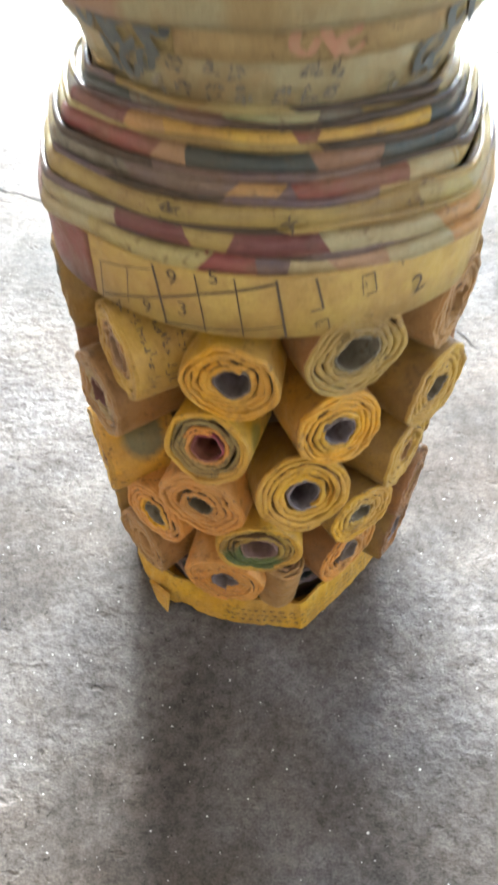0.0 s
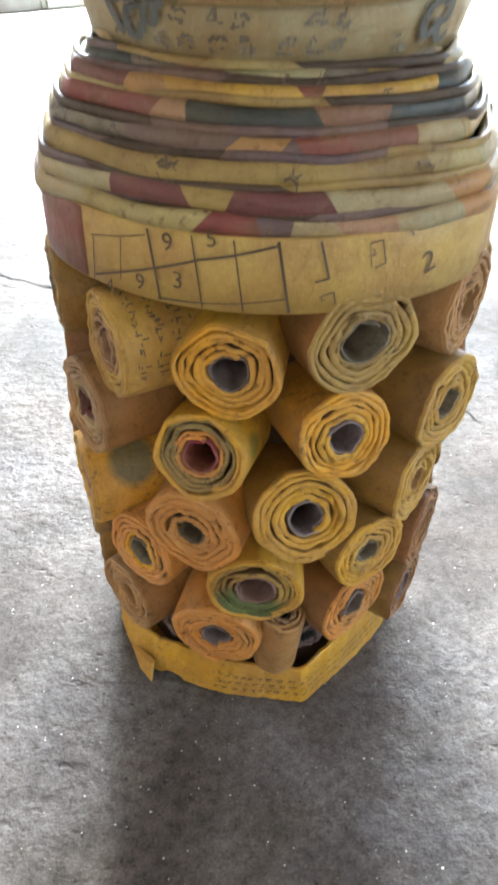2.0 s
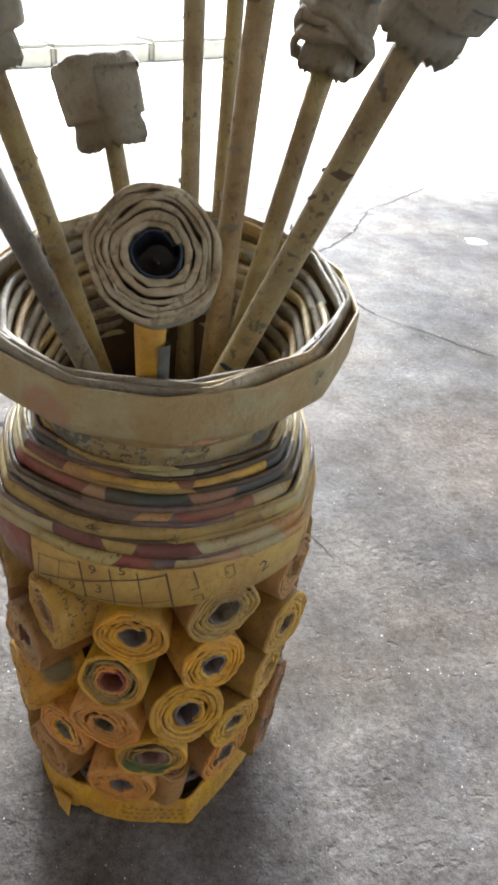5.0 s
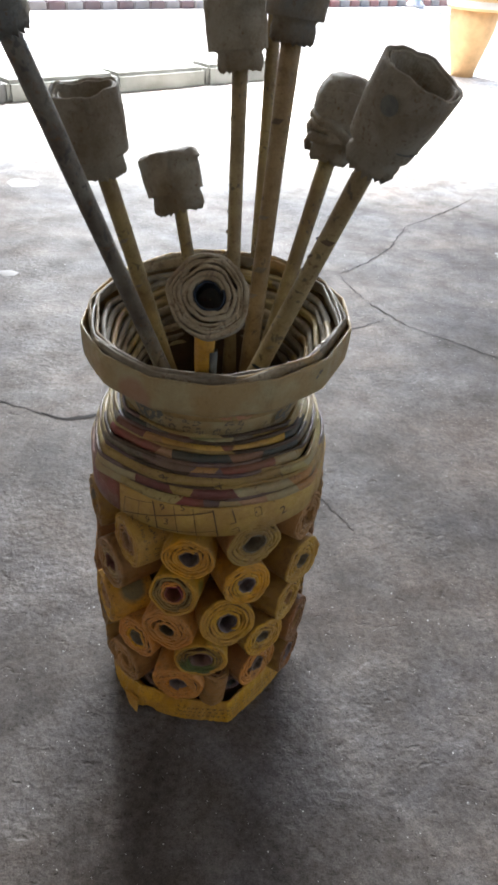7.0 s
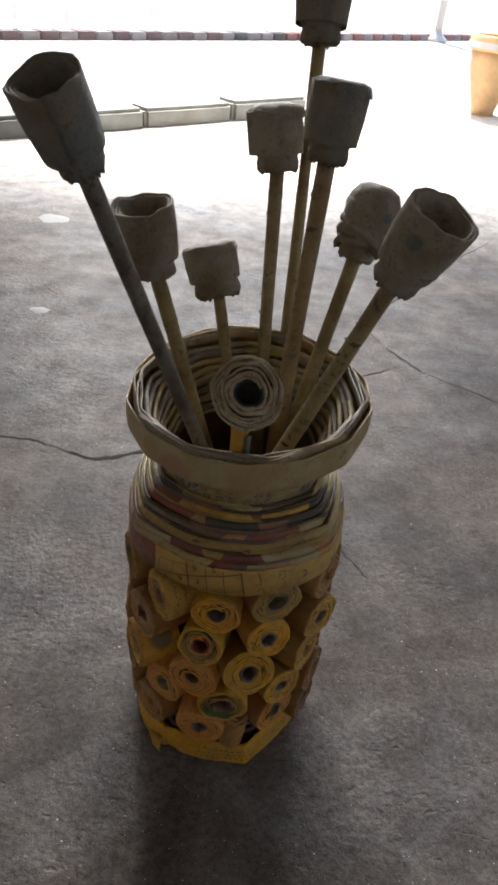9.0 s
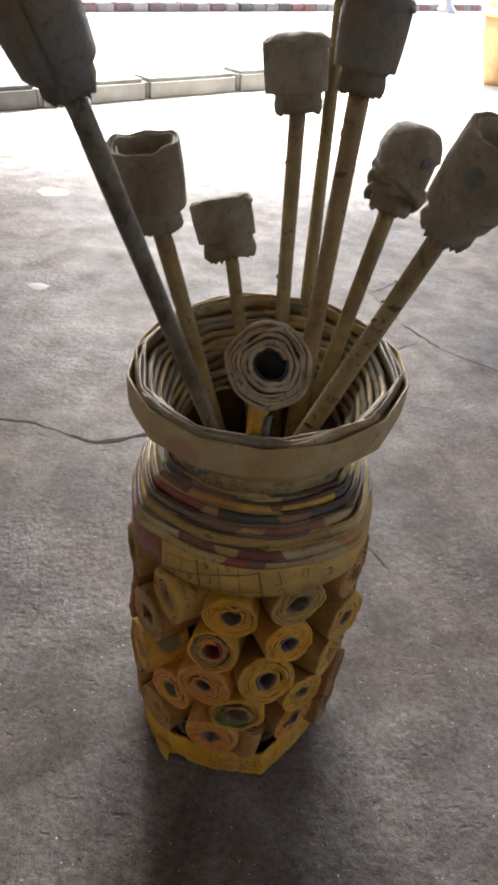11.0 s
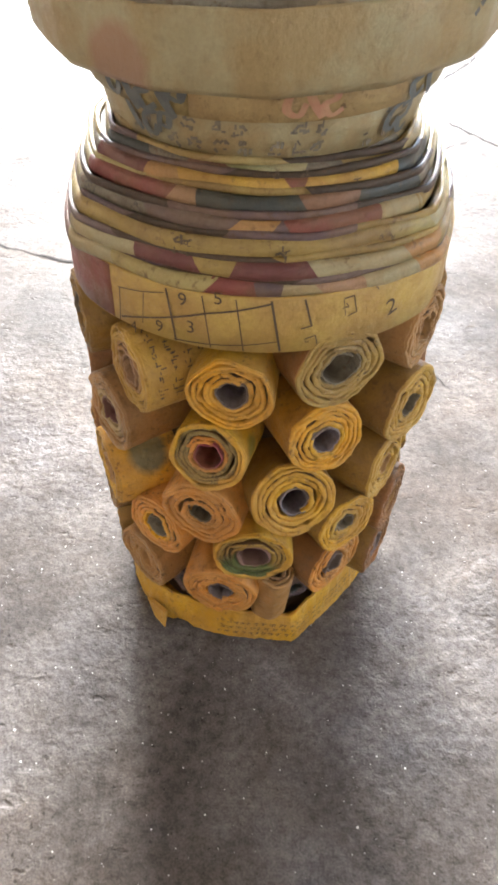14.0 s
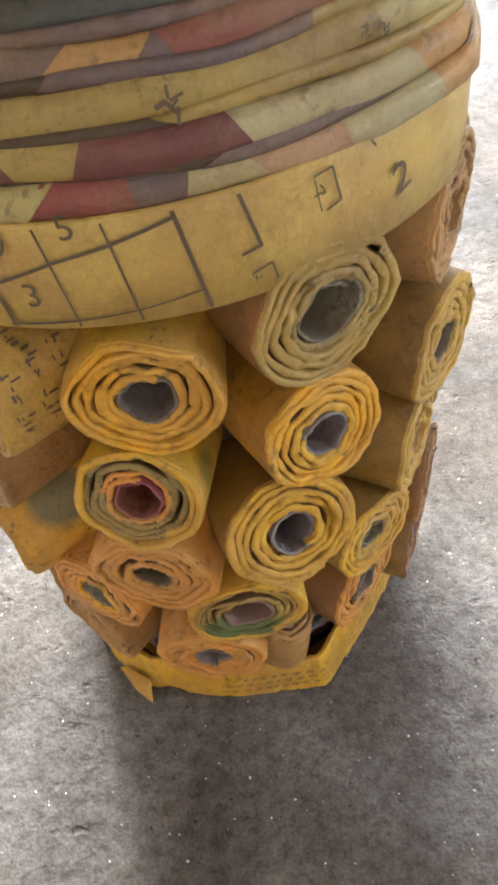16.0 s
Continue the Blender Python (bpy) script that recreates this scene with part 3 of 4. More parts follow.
    part("outer_sheet", ring(turns - 1.03, turns + 0.04, pitch * 0.24, 0.40, 0.0012), outer or mat, ob)
    part("inner_sheet", ring(0, 1.06, pitch * 0.42, 0.05), lining, ob)
    # a dark layer set into the slits paints their shade
    part("slit_shade", ring(1.0, turns - 1.9, pitch * 0.34, 0.4, 0.0009), SLIT_DARK, ob)
    return ob


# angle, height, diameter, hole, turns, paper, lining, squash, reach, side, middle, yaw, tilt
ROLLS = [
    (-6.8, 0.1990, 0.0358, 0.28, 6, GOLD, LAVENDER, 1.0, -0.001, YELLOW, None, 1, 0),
    (23.6, 0.2085, 0.0405, 0.31, 6, DULL_OLIVE, GREYP, 0.97, -0.002, SHADED_PINK, OCHRE, 2, 0),
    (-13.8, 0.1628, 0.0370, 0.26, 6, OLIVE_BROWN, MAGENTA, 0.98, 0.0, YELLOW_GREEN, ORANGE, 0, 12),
    (21.0, 0.1710, 0.0380, 0.28, 6, GOLD, LAVENDER, 1.0, 0.0, SHADED_GOLD, YELLOW, 3, 5),
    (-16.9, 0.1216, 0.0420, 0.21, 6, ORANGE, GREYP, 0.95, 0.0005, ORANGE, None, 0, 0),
    (13.2, 0.1355, 0.0415, 0.26, 6, YELLOW, LAVENDER, 1.0, 0.001, SHADED_OLIVE, YELLOW, 2, 17),
    (55.3, 0.1675, 0.0410, 0.23, 6, OLIVE, GREYP, 1.0, 0.002, SHADED_OLIVE, OLIVE, -8, 0),
    (33.8, 0.1025, 0.0380, 0.21, 6, YELLOW, GREYP, 1.0, 0.0, SHADED_OLIVE, OLIVE, 2, 0),
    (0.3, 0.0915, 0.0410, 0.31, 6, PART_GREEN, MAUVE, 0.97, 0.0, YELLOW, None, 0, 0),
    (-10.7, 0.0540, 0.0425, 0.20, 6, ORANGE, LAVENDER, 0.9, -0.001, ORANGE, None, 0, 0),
    (34.2, 0.0635, 0.0410, 0.21, 6, ORANGE, LAVENDER, 1.0, -0.003, SHADED_PINK, ORANGE, 9, 0),
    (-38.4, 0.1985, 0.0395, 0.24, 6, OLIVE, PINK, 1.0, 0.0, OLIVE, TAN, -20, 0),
    (-49.8, 0.1630, 0.0410, 0.24, 6, TAN, MAROON, 1.0, 0.002, SHADED_TAN, BEIGE, -4, 0),
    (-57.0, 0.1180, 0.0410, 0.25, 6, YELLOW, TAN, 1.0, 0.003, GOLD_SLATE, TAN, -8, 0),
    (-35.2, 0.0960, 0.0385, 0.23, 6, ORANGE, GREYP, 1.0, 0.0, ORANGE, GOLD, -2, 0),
    (-47.0, 0.0495, 0.0395, 0.21, 6, TAN, TAN, 1.0, -0.001, SHADED_TAN, TAN, 0, 0),
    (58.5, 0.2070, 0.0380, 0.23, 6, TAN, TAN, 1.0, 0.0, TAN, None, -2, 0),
    (50.0, 0.1320, 0.0405, 0.21, 6, OLIVE, TAN, 1.0, 0.0, SHADED_OLIVE, OLIVE, 6, 0),
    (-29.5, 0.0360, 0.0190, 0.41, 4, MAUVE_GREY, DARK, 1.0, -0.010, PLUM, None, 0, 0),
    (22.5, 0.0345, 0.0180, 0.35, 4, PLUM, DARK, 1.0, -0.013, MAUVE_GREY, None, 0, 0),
    (44.0, 0.0350, 0.0200, 0.35, 4, SHADED_TAN, DARK, 1.0, -0.012, SHADED_PINK, None, 0, 0),
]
# the sides and the back, in five staggered rows
_r = random.Random(11)
for row, z in enumerate((0.203, 0.166, 0.128, 0.090, 0.050)):
    first = (84, 80, 75, 62, 60)[row]
    last = (292, 282, 275, 292, 285)[row]
    count = round((last - first) / 24.0)
    for i in range(count + 1):
        a = first + (last - first) * i / count
        # rolls at the visible sides mostly take these shade-toned papers
        pick = _r.choice((GOLD, YELLOW, OLIVE, ORANGE, TAN, BEIGE)) if 110 < a < 250 else _r.choice((TAN, SHADED_OLIVE, SHADED_PINK, SHADED_OLIVE))
        ROLLS.append((a, z + _r.uniform(-0.003, 0.003), _r.uniform(0.0375, 0.0405), _r.uniform(0.28, 0.38), 6, pick, _r.choice((LAVENDER, TAN, GREYP)), 1.0, _r.uniform(-0.003, 0.0015), _r.choice((SHADED_PINK, SHADED_OLIVE)), None, 0, 0))


def face_radius(z):
    return float(np.interp(z, [0, 0.03, 0.06, 0.1, 0.16, 0.21], [0.0845, 0.0850, 0.0865, 0.0875, 0.0880, 0.0875]))


_r = random.Random(21)
EDGES = {"brownish_olive_printed_newsprint": YELLOW, "ochre_newsprint_printed_green": YELLOW}
for a, z, dia, hole, turns, mat, lin, squash, reach, wrap, mid, yaw, tilt in ROLLS:
    out = (P(1, a + yaw, 0) - P(0, a + yaw, 0)).normalized()
    out = (out + Vector((0, 0, math.tan(radians(tilt))))).normalized()
    spiral_roll(vase, "paper_roll", P(face_radius(z) + reach, a, z), out, Vector((0, 0, 1)), dia, 0.034, hole, turns, mat, lin, _r, squash, _r.uniform(0, 6.28), wrap, mid, edge=EDGES.get(mat.name))


spiral_roll(vase, "paper_roll", P(0.0785, 10.0, 0.0660), Vector((0.06, -0.16, 0.98)).normalized(), Vector((0, 1, 0.16)).normalized(), 0.0210, 0.045, 0.18, 4, TAN, CORE, _r, 0.85, 2.0, TAN, PINK, rough=1.8)


def side_print(a, yaw, z, dia, rows, first, last, rg):
    """Lines of unreadable print on the side of a roll."""
    out = (P(1, a + yaw, 0) - P(0, a + yaw, 0)).normalized()
    side = Vector((0, 0, 1)).cross(out).normalized()
    at = P(face_radius(z), a, z)
    for k in range(rows):
        depth = 0.006 + 0.0068 * k
        q = first
        while q < last:
            wd, ht = rg.uniform(7, 12), rg.uniform(0.0024, 0.0032)
            bm = bmesh.new()
            for _ in range(4):
                q0, d0 = q + rg.uniform(0, wd), depth + rg.uniform(-0.5, 0.5) * ht
                dq, dd = rg.choice(((wd * 0.5, 0.0004), (1.6, ht * 0.8), (wd * 0.3, 0.0005)))
                vs = []
                for qq, de in ((q0, d0), (q0 + dq, d0), (q0 + dq, d0 + dd), (q0, d0 + dd)):
                    vs.append(bm.verts.new(at - out * de + (side * math.cos(radians(qq)) + Vector((0, 0, math.sin(radians(qq))))) * (dia / 2 * 1.035)))
                bm.faces.new(vs)
            part("print_mark", bm, INK, vase, smooth=False)
            q += wd + rg.uniform(2, 5)


side_print(-38.4, -20, 0.1985, 0.0395, 4, -20, 80, random.Random(51))


# foot: a folded strip with eight corners
def strip(name, radius, z0, z1, a0, a1, thick, mat, label="", corners=None, top=None, bottom=None, step=2.5, parent=vase, taper=0.0, wobble=0.0, seed=0, angular=0.0):
    rg = random.Random(seed)
    wl = lobes(rg, wobble, 5)
    rows = []
    n = max(2, int((a1 - a0) / step))
    for i in range(n + 1):
        a = a0 + (a1 - a0) * i / n
        r = radius * bend(a, angular) + wave(wl, radians(a))
        if corners:
            lo = max(c for c in corners if c <= a + 1e-6)
            hi = min(c for c in corners if c > a - 1e-6 and c > lo)
            r = r * math.cos(radians((hi - lo) / 2)) / math.cos(radians(a - (lo + hi) / 2))
        zt, zb = (top(a) if top else z1), (bottom(a) if bottom else z0)
        rows.append([P(r - thick - taper, a, zb), P(r - taper, a, zb), P(r - taper * 0.5, a, (zb + zt) / 2), P(r, a, zt - thick * 0.4), P(r - thick * 0.4, a, zt), P(r - thick, a, zt - thick * 0.2)])
    bm, vs = grid_mesh(rows, closed_u=True)
    if abs(a1 - a0) < 359:
        bm.faces.new(vs[0])
        bm.faces.new(vs[-1])
    return part(name, bm, mat, parent, label)


FOOT_A = [-180, -155, -130, -110, -86, -62, -47, -37, -29, -17, -5, 5, 13, 18, 28, 40, 52, 66, 86, 110, 132, 155, 180]
FOOT_R = [0.080, 0.084, 0.080, 0.084, 0.0795, 0.0825, 0.0843, 0.0835, 0.0808, 0.0798, 0.0796, 0.0802, 0.0830, 0.0858, 0.0795, 0.0762, 0.0752, 0.0772, 0.0785, 0.084, 0.080, 0.084, 0.080]
_fl = lobes(random.Random(3), 0.0010, 9)


def foot_r(a):
    return float(np.interp(a, FOOT_A, FOOT_R))


_rows = []
for i in range(145):
    a = -180 + 2.5 * i
    zt = 0.0215 + wave(_fl, radians(a) * 2) + 0.0045 * max(0.0, 1 - abs(a - 40) / 26)
    lift = 0.0035 if -33 < a < -27 else 0.0004      # a torn, lifted corner
    fr = foot_r(a)
    fr += 0.0004 * math.sin(a * 0.9) * math.sin(a * 0.23 + 1)
    _rows.append([P(fr - 0.003, a, lift), P(fr, a, lift), P(fr - 0.001, a, 0.007), P(fr - 0.0022 + 0.0004 * math.sin(a * 0.7), a, 0.014), P(min(fr - 0.004, 0.0818), a, zt - 0.0006), P(min(fr - 0.0046, 0.0812), a, zt), P(min(fr - 0.0062, 0.0796), a, zt - 0.0004)])
part("foot_band", grid_mesh(_rows, closed_u=True)[0], YELLOW, vase, "folded yellow newsprint foot band", smooth=False)
flap = bmesh.new()
_q = [flap.verts.new(P(r, a, z)) for r, a, z in ((0.0868, -47, 0.010), (0.0876, -36, 0.011), (0.0905, -34.5, 0.0005), (0.0890, -41, 0.0012), (0.0845, -36, 0.011), (0.0850, -46, 0.010))]
flap.faces.new((_q[0], _q[1], _q[2], _q[3]))
flap.faces.new((_q[0], _q[1], _q[4], _q[5]))
flap.faces.new((_q[1], _q[2], _q[4]))
part("torn_flap", flap, YELLOW, vase, smooth=False)
foot = bpy.data.objects["foot_band"]
_g = random.Random(17)
for row, zc in enumerate((0.0045, 0.0085, 0.0125)):
    a = -14.0 + 2 * row
    while a < 62:
        wd = _g.uniform(0.9, 2.6)
        rr = [foot_r(q) - (0.0003, 0.0010, 0.0016)[row] for q in (a, a + wd)]
        bm = bmesh.new()
        boxes = [(0.0, 1.0, 0.0008, 0.0013)] + [(q / 4 + _g.uniform(0, 0.1), q / 4 + _g.uniform(0.1, 0.2), -0.0011 + _g.uniform(-0.0004, 0.0006), 0.0009) for q in range(4)]
        for f0, f1, z0, z1 in boxes:
            bm.faces.new([bm.verts.new(P(rr[0] + (rr[1] - rr[0]) * f, a + wd * f + 200 * (z + 0.001), zc + z + 0.035 * (a + 14) * 0.0014)) for f, z in ((f0, z0), (f1, z0), (f1, z1), (f0, z1))])
        part("print_mark", bm, INK, foot, smooth=False)
        a += wd + _g.uniform(0.9, 1.8)
part("foot_disc", grid_mesh([[P(r, a, z) for a in range(0, 360, 10)] for r, z in ((0.001, 0.0008), (0.0715, 0.0008), (0.0715, 0.003), (0.001, 0.003))], closed_u=True)[0], YELLOW, vase)


# coils of the shoulder: lengths of flattened paper tube laid round one on the other
def coil(r, z, a0, a1, half_h, half_w, mat, lean=0.0, seed=0, label="", facets=0, name="coil_strip", cut0=0.0, cut1=0.0, swell=0.0, angular=0.72):
    """A length of flattened paper tube, with slanting ends cut0 and cut1 (degrees from bottom to top)."""
    ph = random.Random(seed).uniform(-2.5, 2.5)
    wl = lobes(random.Random(seed + 1), 0.0011, 7)
    rows = []
    n = max(4, int((a1 - a0) / 2.5))
    for i in range(n + 1):
        row = []
        for j in range(9):
            t = 2 * math.pi * j / 9 + 0.3
            ct, st = math.cos(t), math.sin(t)
            ct, st = math.copysign(abs(ct) ** 0.7, ct), math.copysign(abs(st) ** 0.95, st)
            a = a0 + (a1 - a0) * i / n + st * (cut0 + (cut1 - cut0) * i / n)
            rr = r * (facet(a, angular, facets, 3.0 * seed) if facets else bend(a, angular, ph)) + wave(wl, radians(a)) + swell
            zz = z + wave(wl, radians(a) * 1.7 + 1) * 0.8
            dr, dz = half_w * ct, half_h * st
            row.append(P(rr + dr * math.cos(lean) - dz * math.sin(lean), a, zz + dz * math.cos(lean) + dr * math.sin(lean)))
        rows.append(row)
    bm, vs = grid_mesh(rows, closed_u=True)
    return part(name, bm, mat, vase, label)


BACK = 110
COILS = [
    (0.0856, 0.2436, 0.0036, [(-BACK, PALE), (-84, MAUVE), (-58, RIM_TAN), (-40, STRAW), (-13, RED), (0, PLUM), (5, RIM_TAN), (16, PINK), (27, RIM_TAN), (44, TAN), (60, OCHRE), (BACK, PALE)]),
    (0.0838, 0.2496, 0.0040, [(-BACK, STRAW), (-80, MAUVE), (-60, RIM_TAN), (-33.5, MAROON), (-16.5, OCHRE), (-6, MAROON), (13, PALE), (28, RIM_TAN), (40, TAN), (52, OCHRE), (75, GREYP), (BACK, STRAW)]),
    (0.0806, 0.2563, 0.0046, [(-BACK, STRAW), (-58, OCHRE), (2, OCHRE), (37, STRAW), (50, RIM_TAN), (66, STRAW), (BACK, PALE)]),
    (0.0768, 0.2632, 0.0042, [(-BACK, PALE), (-62, GREYP), (-34, MAUVE_GREY), (-7.5, TAN), (2, PLUM), (8.5, RED), (33.5, RIM_TAN), (48, OCHRE), (62, PALE), (BACK, GREYP)]),
    (0.0730, 0.2695, 0.0042, [(-BACK, PALE), (-58, RED), (-28, PINK), (-17.5, DARK), (11.5, RED_BROWN), (29.5, DARK), (50, GREYP), (62, PALE), (BACK, STRAW)]),
    (0.0692, 0.2748, 0.0036, [(-BACK, GREYP), (-56, MAROON), (-38, TAN), (-24, OLIVE), (8, RED), (13, OLIVE), (43, DARK), (70, PALE), (BACK, PALE)]),
    (0.0652, 0.2785, 0.0030, [(-BACK, PALE), (-60, DARK), (-38, GREYP), (-24, MAROON), (-9, GREEN_PALE), (14, GREYP), (26, OCHRE), (50, STRAW), (BACK, GREYP)]),
    (0.0612, 0.2815, 0.0028, [(-BACK, PALE), (-55, DARK), (-30, GREYP), (5, DARK), (26, GREYP), (55, PALE), (BACK, GREYP)]),
]
for k, (r, z, hh, segs) in enumerate(COILS):
    stops = [a for a, _ in segs] + [360 - BACK]
    _c = random.Random(300 + k)
    cuts = [_c.uniform(-3.5, 3.5) for _ in stops]
    for i, (a0, mat) in enumerate(segs):
        coil(r - 0.0036, z, a0 - 0.8, stops[i + 1] + 0.8, hh - 0.0002, 0.0033, mat, 0.13, 40 + k, cut0=cuts[i], cut1=cuts[i + 1], swell=0.00012 * (i % 2))

# thin strips between the coils; the dark ones paint in crease shade
for k, (r, z, hh, segs) in enumerate(COILS):
    g = random.Random(500 + k)
    a, lastcut = -180.0, 0.0
    while a < 179:
        b = min(180.0, a + g.uniform(22, 60))
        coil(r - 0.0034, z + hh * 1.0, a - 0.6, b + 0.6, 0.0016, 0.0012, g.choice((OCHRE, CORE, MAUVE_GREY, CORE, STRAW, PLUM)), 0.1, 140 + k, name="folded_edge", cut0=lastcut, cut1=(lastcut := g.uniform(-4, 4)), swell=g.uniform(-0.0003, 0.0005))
        a = b

# number strip round the shoulder
strip("number_band", 0.0856, 0.2185, 0.2418, -180, 180, 0.0018, BAND, "wide yellow strip printed with a grid of numbers", wobble=0.0, taper=-0.0004, angular=0.2)
strip("red_patch", 0.0858, 0.2188, 0.2415, -70, -42, 0.0006, RED, "faded red printed patch", wobble=0.0, taper=-0.0004, angular=0.2)


def on_band(a, z, r=0.0860):
    return P(r * bend(a, 0.2) + 0.0004, a, z)


def ruled(points, width, parent, name="ruled_line", r=0.0860):
    """A printed line on the number band, through (angle, height) points."""
    bm = bmesh.new()
    prev = None
    for (a0, z0), (a1, z1) in zip(points, points[1:]):
        n = max(1, int(abs(a1 - a0) / 3))
        dx, dz = radians(a1 - a0) * r, z1 - z0
        ln = math.hypot(dx, dz)
        sx, sz = -dz / ln * width / 2, dx / ln * width / 2
        prev = None
        for i in range(n + 1):
            a, z = a0 + (a1 - a0) * i / n, z0 + (z1 - z0) * i / n
            cur = [bm.verts.new(on_band(a + s * math.degrees(sx / r), z + s * sz, r)) for s in (1, -1)]
            if prev:
                bm.faces.new((prev[0], prev[1], cur[1], cur[0]))
            prev = cur
    return part(name, bm, INK, parent, smooth=False)


def printed(text, a, z, height, parent, turn=0.0, r=0.0860, mat=INK):
    cu = bpy.data.curves.new("digit", "FONT")
    cu.body, cu.size, cu.align_x, cu.align_y = text, height * 1.4, "CENTER", "CENTER"
    tmp = new("digit", cu)
    me = bpy.data.meshes.new_from_object(tmp.evaluated_get(bpy.context.evaluated_depsgraph_get()))
    bpy.data.objects.remove(tmp)
    bm = bmesh.new()
    bm.from_mesh(me)
    c, s = math.cos(radians(turn)), math.sin(radians(turn))
    for v in bm.verts:
        x, y = c * v.co.x - s * v.co.y, s * v.co.x + c * v.co.y
        v.co = on_band(a + math.degrees(x / r), z + y, r)
    return part("printed_digit", bm, mat, parent, smooth=False)


band = bpy.data.objects["number_band"]
LOW, HIGH = 0.2190, 0.2412
for a0, z0, a1, z1, w in ((-39.6, LOW, -38.4, 0.2336, 0.0005), (-31.5, 0.2216, -30.3, 0.2360, 0.0004), (-21.4, LOW, -23.4, HIGH, 0.0009), (-12.0, LOW, -13.8, HIGH, 0.0005), (-3.5, LOW, -5.4, HIGH, 0.0005), (5.8, LOW, 3.2, HIGH, 0.0009), (13.6, 0.2292, 11.4, HIGH, 0.0008), (31.5, 0.2395, 30.6, HIGH, 0.0005)):
    ruled([(a1, z1), (a0, z0)], w, band)
ruled([(-39, 0.2203), (-30, 0.2250), (-21.7, 0.2292), (-12.5, 0.2340), (-5.1, 0.2365), (3.4, 0.2400)], 0.0008, band)
ruled([(-22, 0.2194), (-12, 0.2200), (-3.6, 0.2212), (5.4, 0.2232)], 0.0004, band)
ruled([(13.7, 0.2294), (10.8, 0.2284)], 0.0007, band)
ruled([(12.0, 0.2236), (14.8, 0.2248), (15.4, 0.2206)], 0.0005, band)
ruled([(21.5, 0.2392), (24.3, 0.2398), (25.6, 0.2322), (23.2, 0.2312)], 0.0005, band)
ruled([(21.5, 0.2392), (22.5, 0.2315)], 0.0003, band)
ruled([(-39, 0.2338), (-31, 0.2362), (-24, 0.2390)], 0.0004, band)
for ch, a, z, h, turn in (("9", -19.0, 0.2378, 0.0056, 0), ("5", -9.8, 0.2408, 0.0052, 5), ("4", -34.8, 0.2186, 0.0044, -4), ("9", -26.2, 0.2228, 0.0054, -3), ("3", -17.2, 0.2262, 0.0056, 0), ("2", 36.8, 0.2292, 0.0078, 18)):
    printed(ch, a, z, h, band, turn)


def glyph(parent, a, z, r, size, rg, mat=None, strokes=6, weight=0.12):
    """An unreadable printed sign: a cluster of short strokes."""
    bm = bmesh.new()
    for _ in range(strokes):
        x, y = rg.uniform(-0.4, 0.4) * size, rg.uniform(-0.4, 0.4) * size
        turn = rg.choice((0, 0, 90, 90, 45, -45, 20)) + rg.uniform(-8, 8)
        ln, wd = size * rg.uniform(0.25, 0.55), size * weight * rg.uniform(0.6, 1.2)
        c, s = math.cos(radians(turn)), math.sin(radians(turn))
        q = []
        for px, py in ((-ln, -wd), (0, -wd), (ln, -wd), (ln, wd), (0, wd), (-ln, wd)):
            u, v = x + c * px / 2 - s * py / 2, y + s * px / 2 + c * py / 2
            q.append(bm.verts.new(P(r, a + math.degrees(u / r), z + v)))
        bm.faces.new((q[0], q[1], q[4], q[5]))
        bm.faces.new((q[1], q[2], q[3], q[4]))
    return part("print_mark", bm, mat or INK, parent, smooth=False)


_g = random.Random(23)
for a, z, r, size in ((-20.5, 0.2565, 0.0812, 0.0076), (5.5, 0.2568, 0.0812, 0.0072), (-22.0, 0.2555, 0.0824, 0.003), (36.0, 0.2572, 0.0828, 0.0035), (32.0, 0.2585, 0.0826, 0.003), (-18.0, 0.2590, 0.0823, 0.004), (22.0, 0.2368, 0.0872, 0.0026), (12.3, 0.2232, 0.0872, 0.0022), (4.0, 0.2792, 0.0675, 0.0035), (13.0, 0.2796, 0.0675, 0.0035), (28.0, 0.2760, 0.0710, 0.0040)):
    glyph(vase, a, z, r, size, _g)

# neck, lower tier of the rim and the rim
strip("neck_band", 0.0655, 0.2800, 0.2992, -180, 180, 0.004, RIM_TAN, "pale printed newsprint band round the neck", wobble=0.0006, seed=9, taper=0.0045)
TIER = [(-180, RIM_TAN), (-64, STRAW), (-21, BEIGE), (44, STRAW), (180, STRAW)]
for i in range(len(TIER) - 1):
    strip("lower_rim_strip", 0.0700 - 0.0002 * (i % 2), 0.2972, 0.3130, TIER[i][0] - 0.5, TIER[i + 1][0] + 0.5, 0.006, TIER[i][1], taper=0.0022)
RIMS = [(-186, YELLOW), (-175, BEIGE), (-80, RIM_TAN), (75, BEIGE), (174, BEIGE)]
_wl = lobes(random.Random(8), 0.0010, 8)
for i in range(len(RIMS) - 1):
    rows = []
    a0, a1 = RIMS[i][0] - 0.4, RIMS[i + 1][0] + 0.4
    n = int((a1 - a0) / 2)
    for q in range(n + 1):
        a = a0 + (a1 - a0) * q / n
        seg = ((a + 180) % 25.7) - 12.85
        g = (0.85 * math.cos(radians(12.85)) / math.cos(radians(seg)) + 0.15) * 1.009
        e = wave(_wl, radians(a))
        rows.append([P((r + e) * g + 0.0001 * (i % 2), a, z + 0.6 * e) for r, z in ((0.0660, 0.3105), (0.0760, 0.3095), (0.0815, 0.3105), (0.0838, 0.3135), (0.0845, 0.3200), (0.0848, 0.3290), (0.0848, 0.3345), (0.0842, 0.3354), (0.0834, 0.3349), (0.0830, 0.3200))])
    part("rim_band", grid_mesh(rows)[0], RIMS[i][1], vase, "plain varnished newsprint band round the rim")
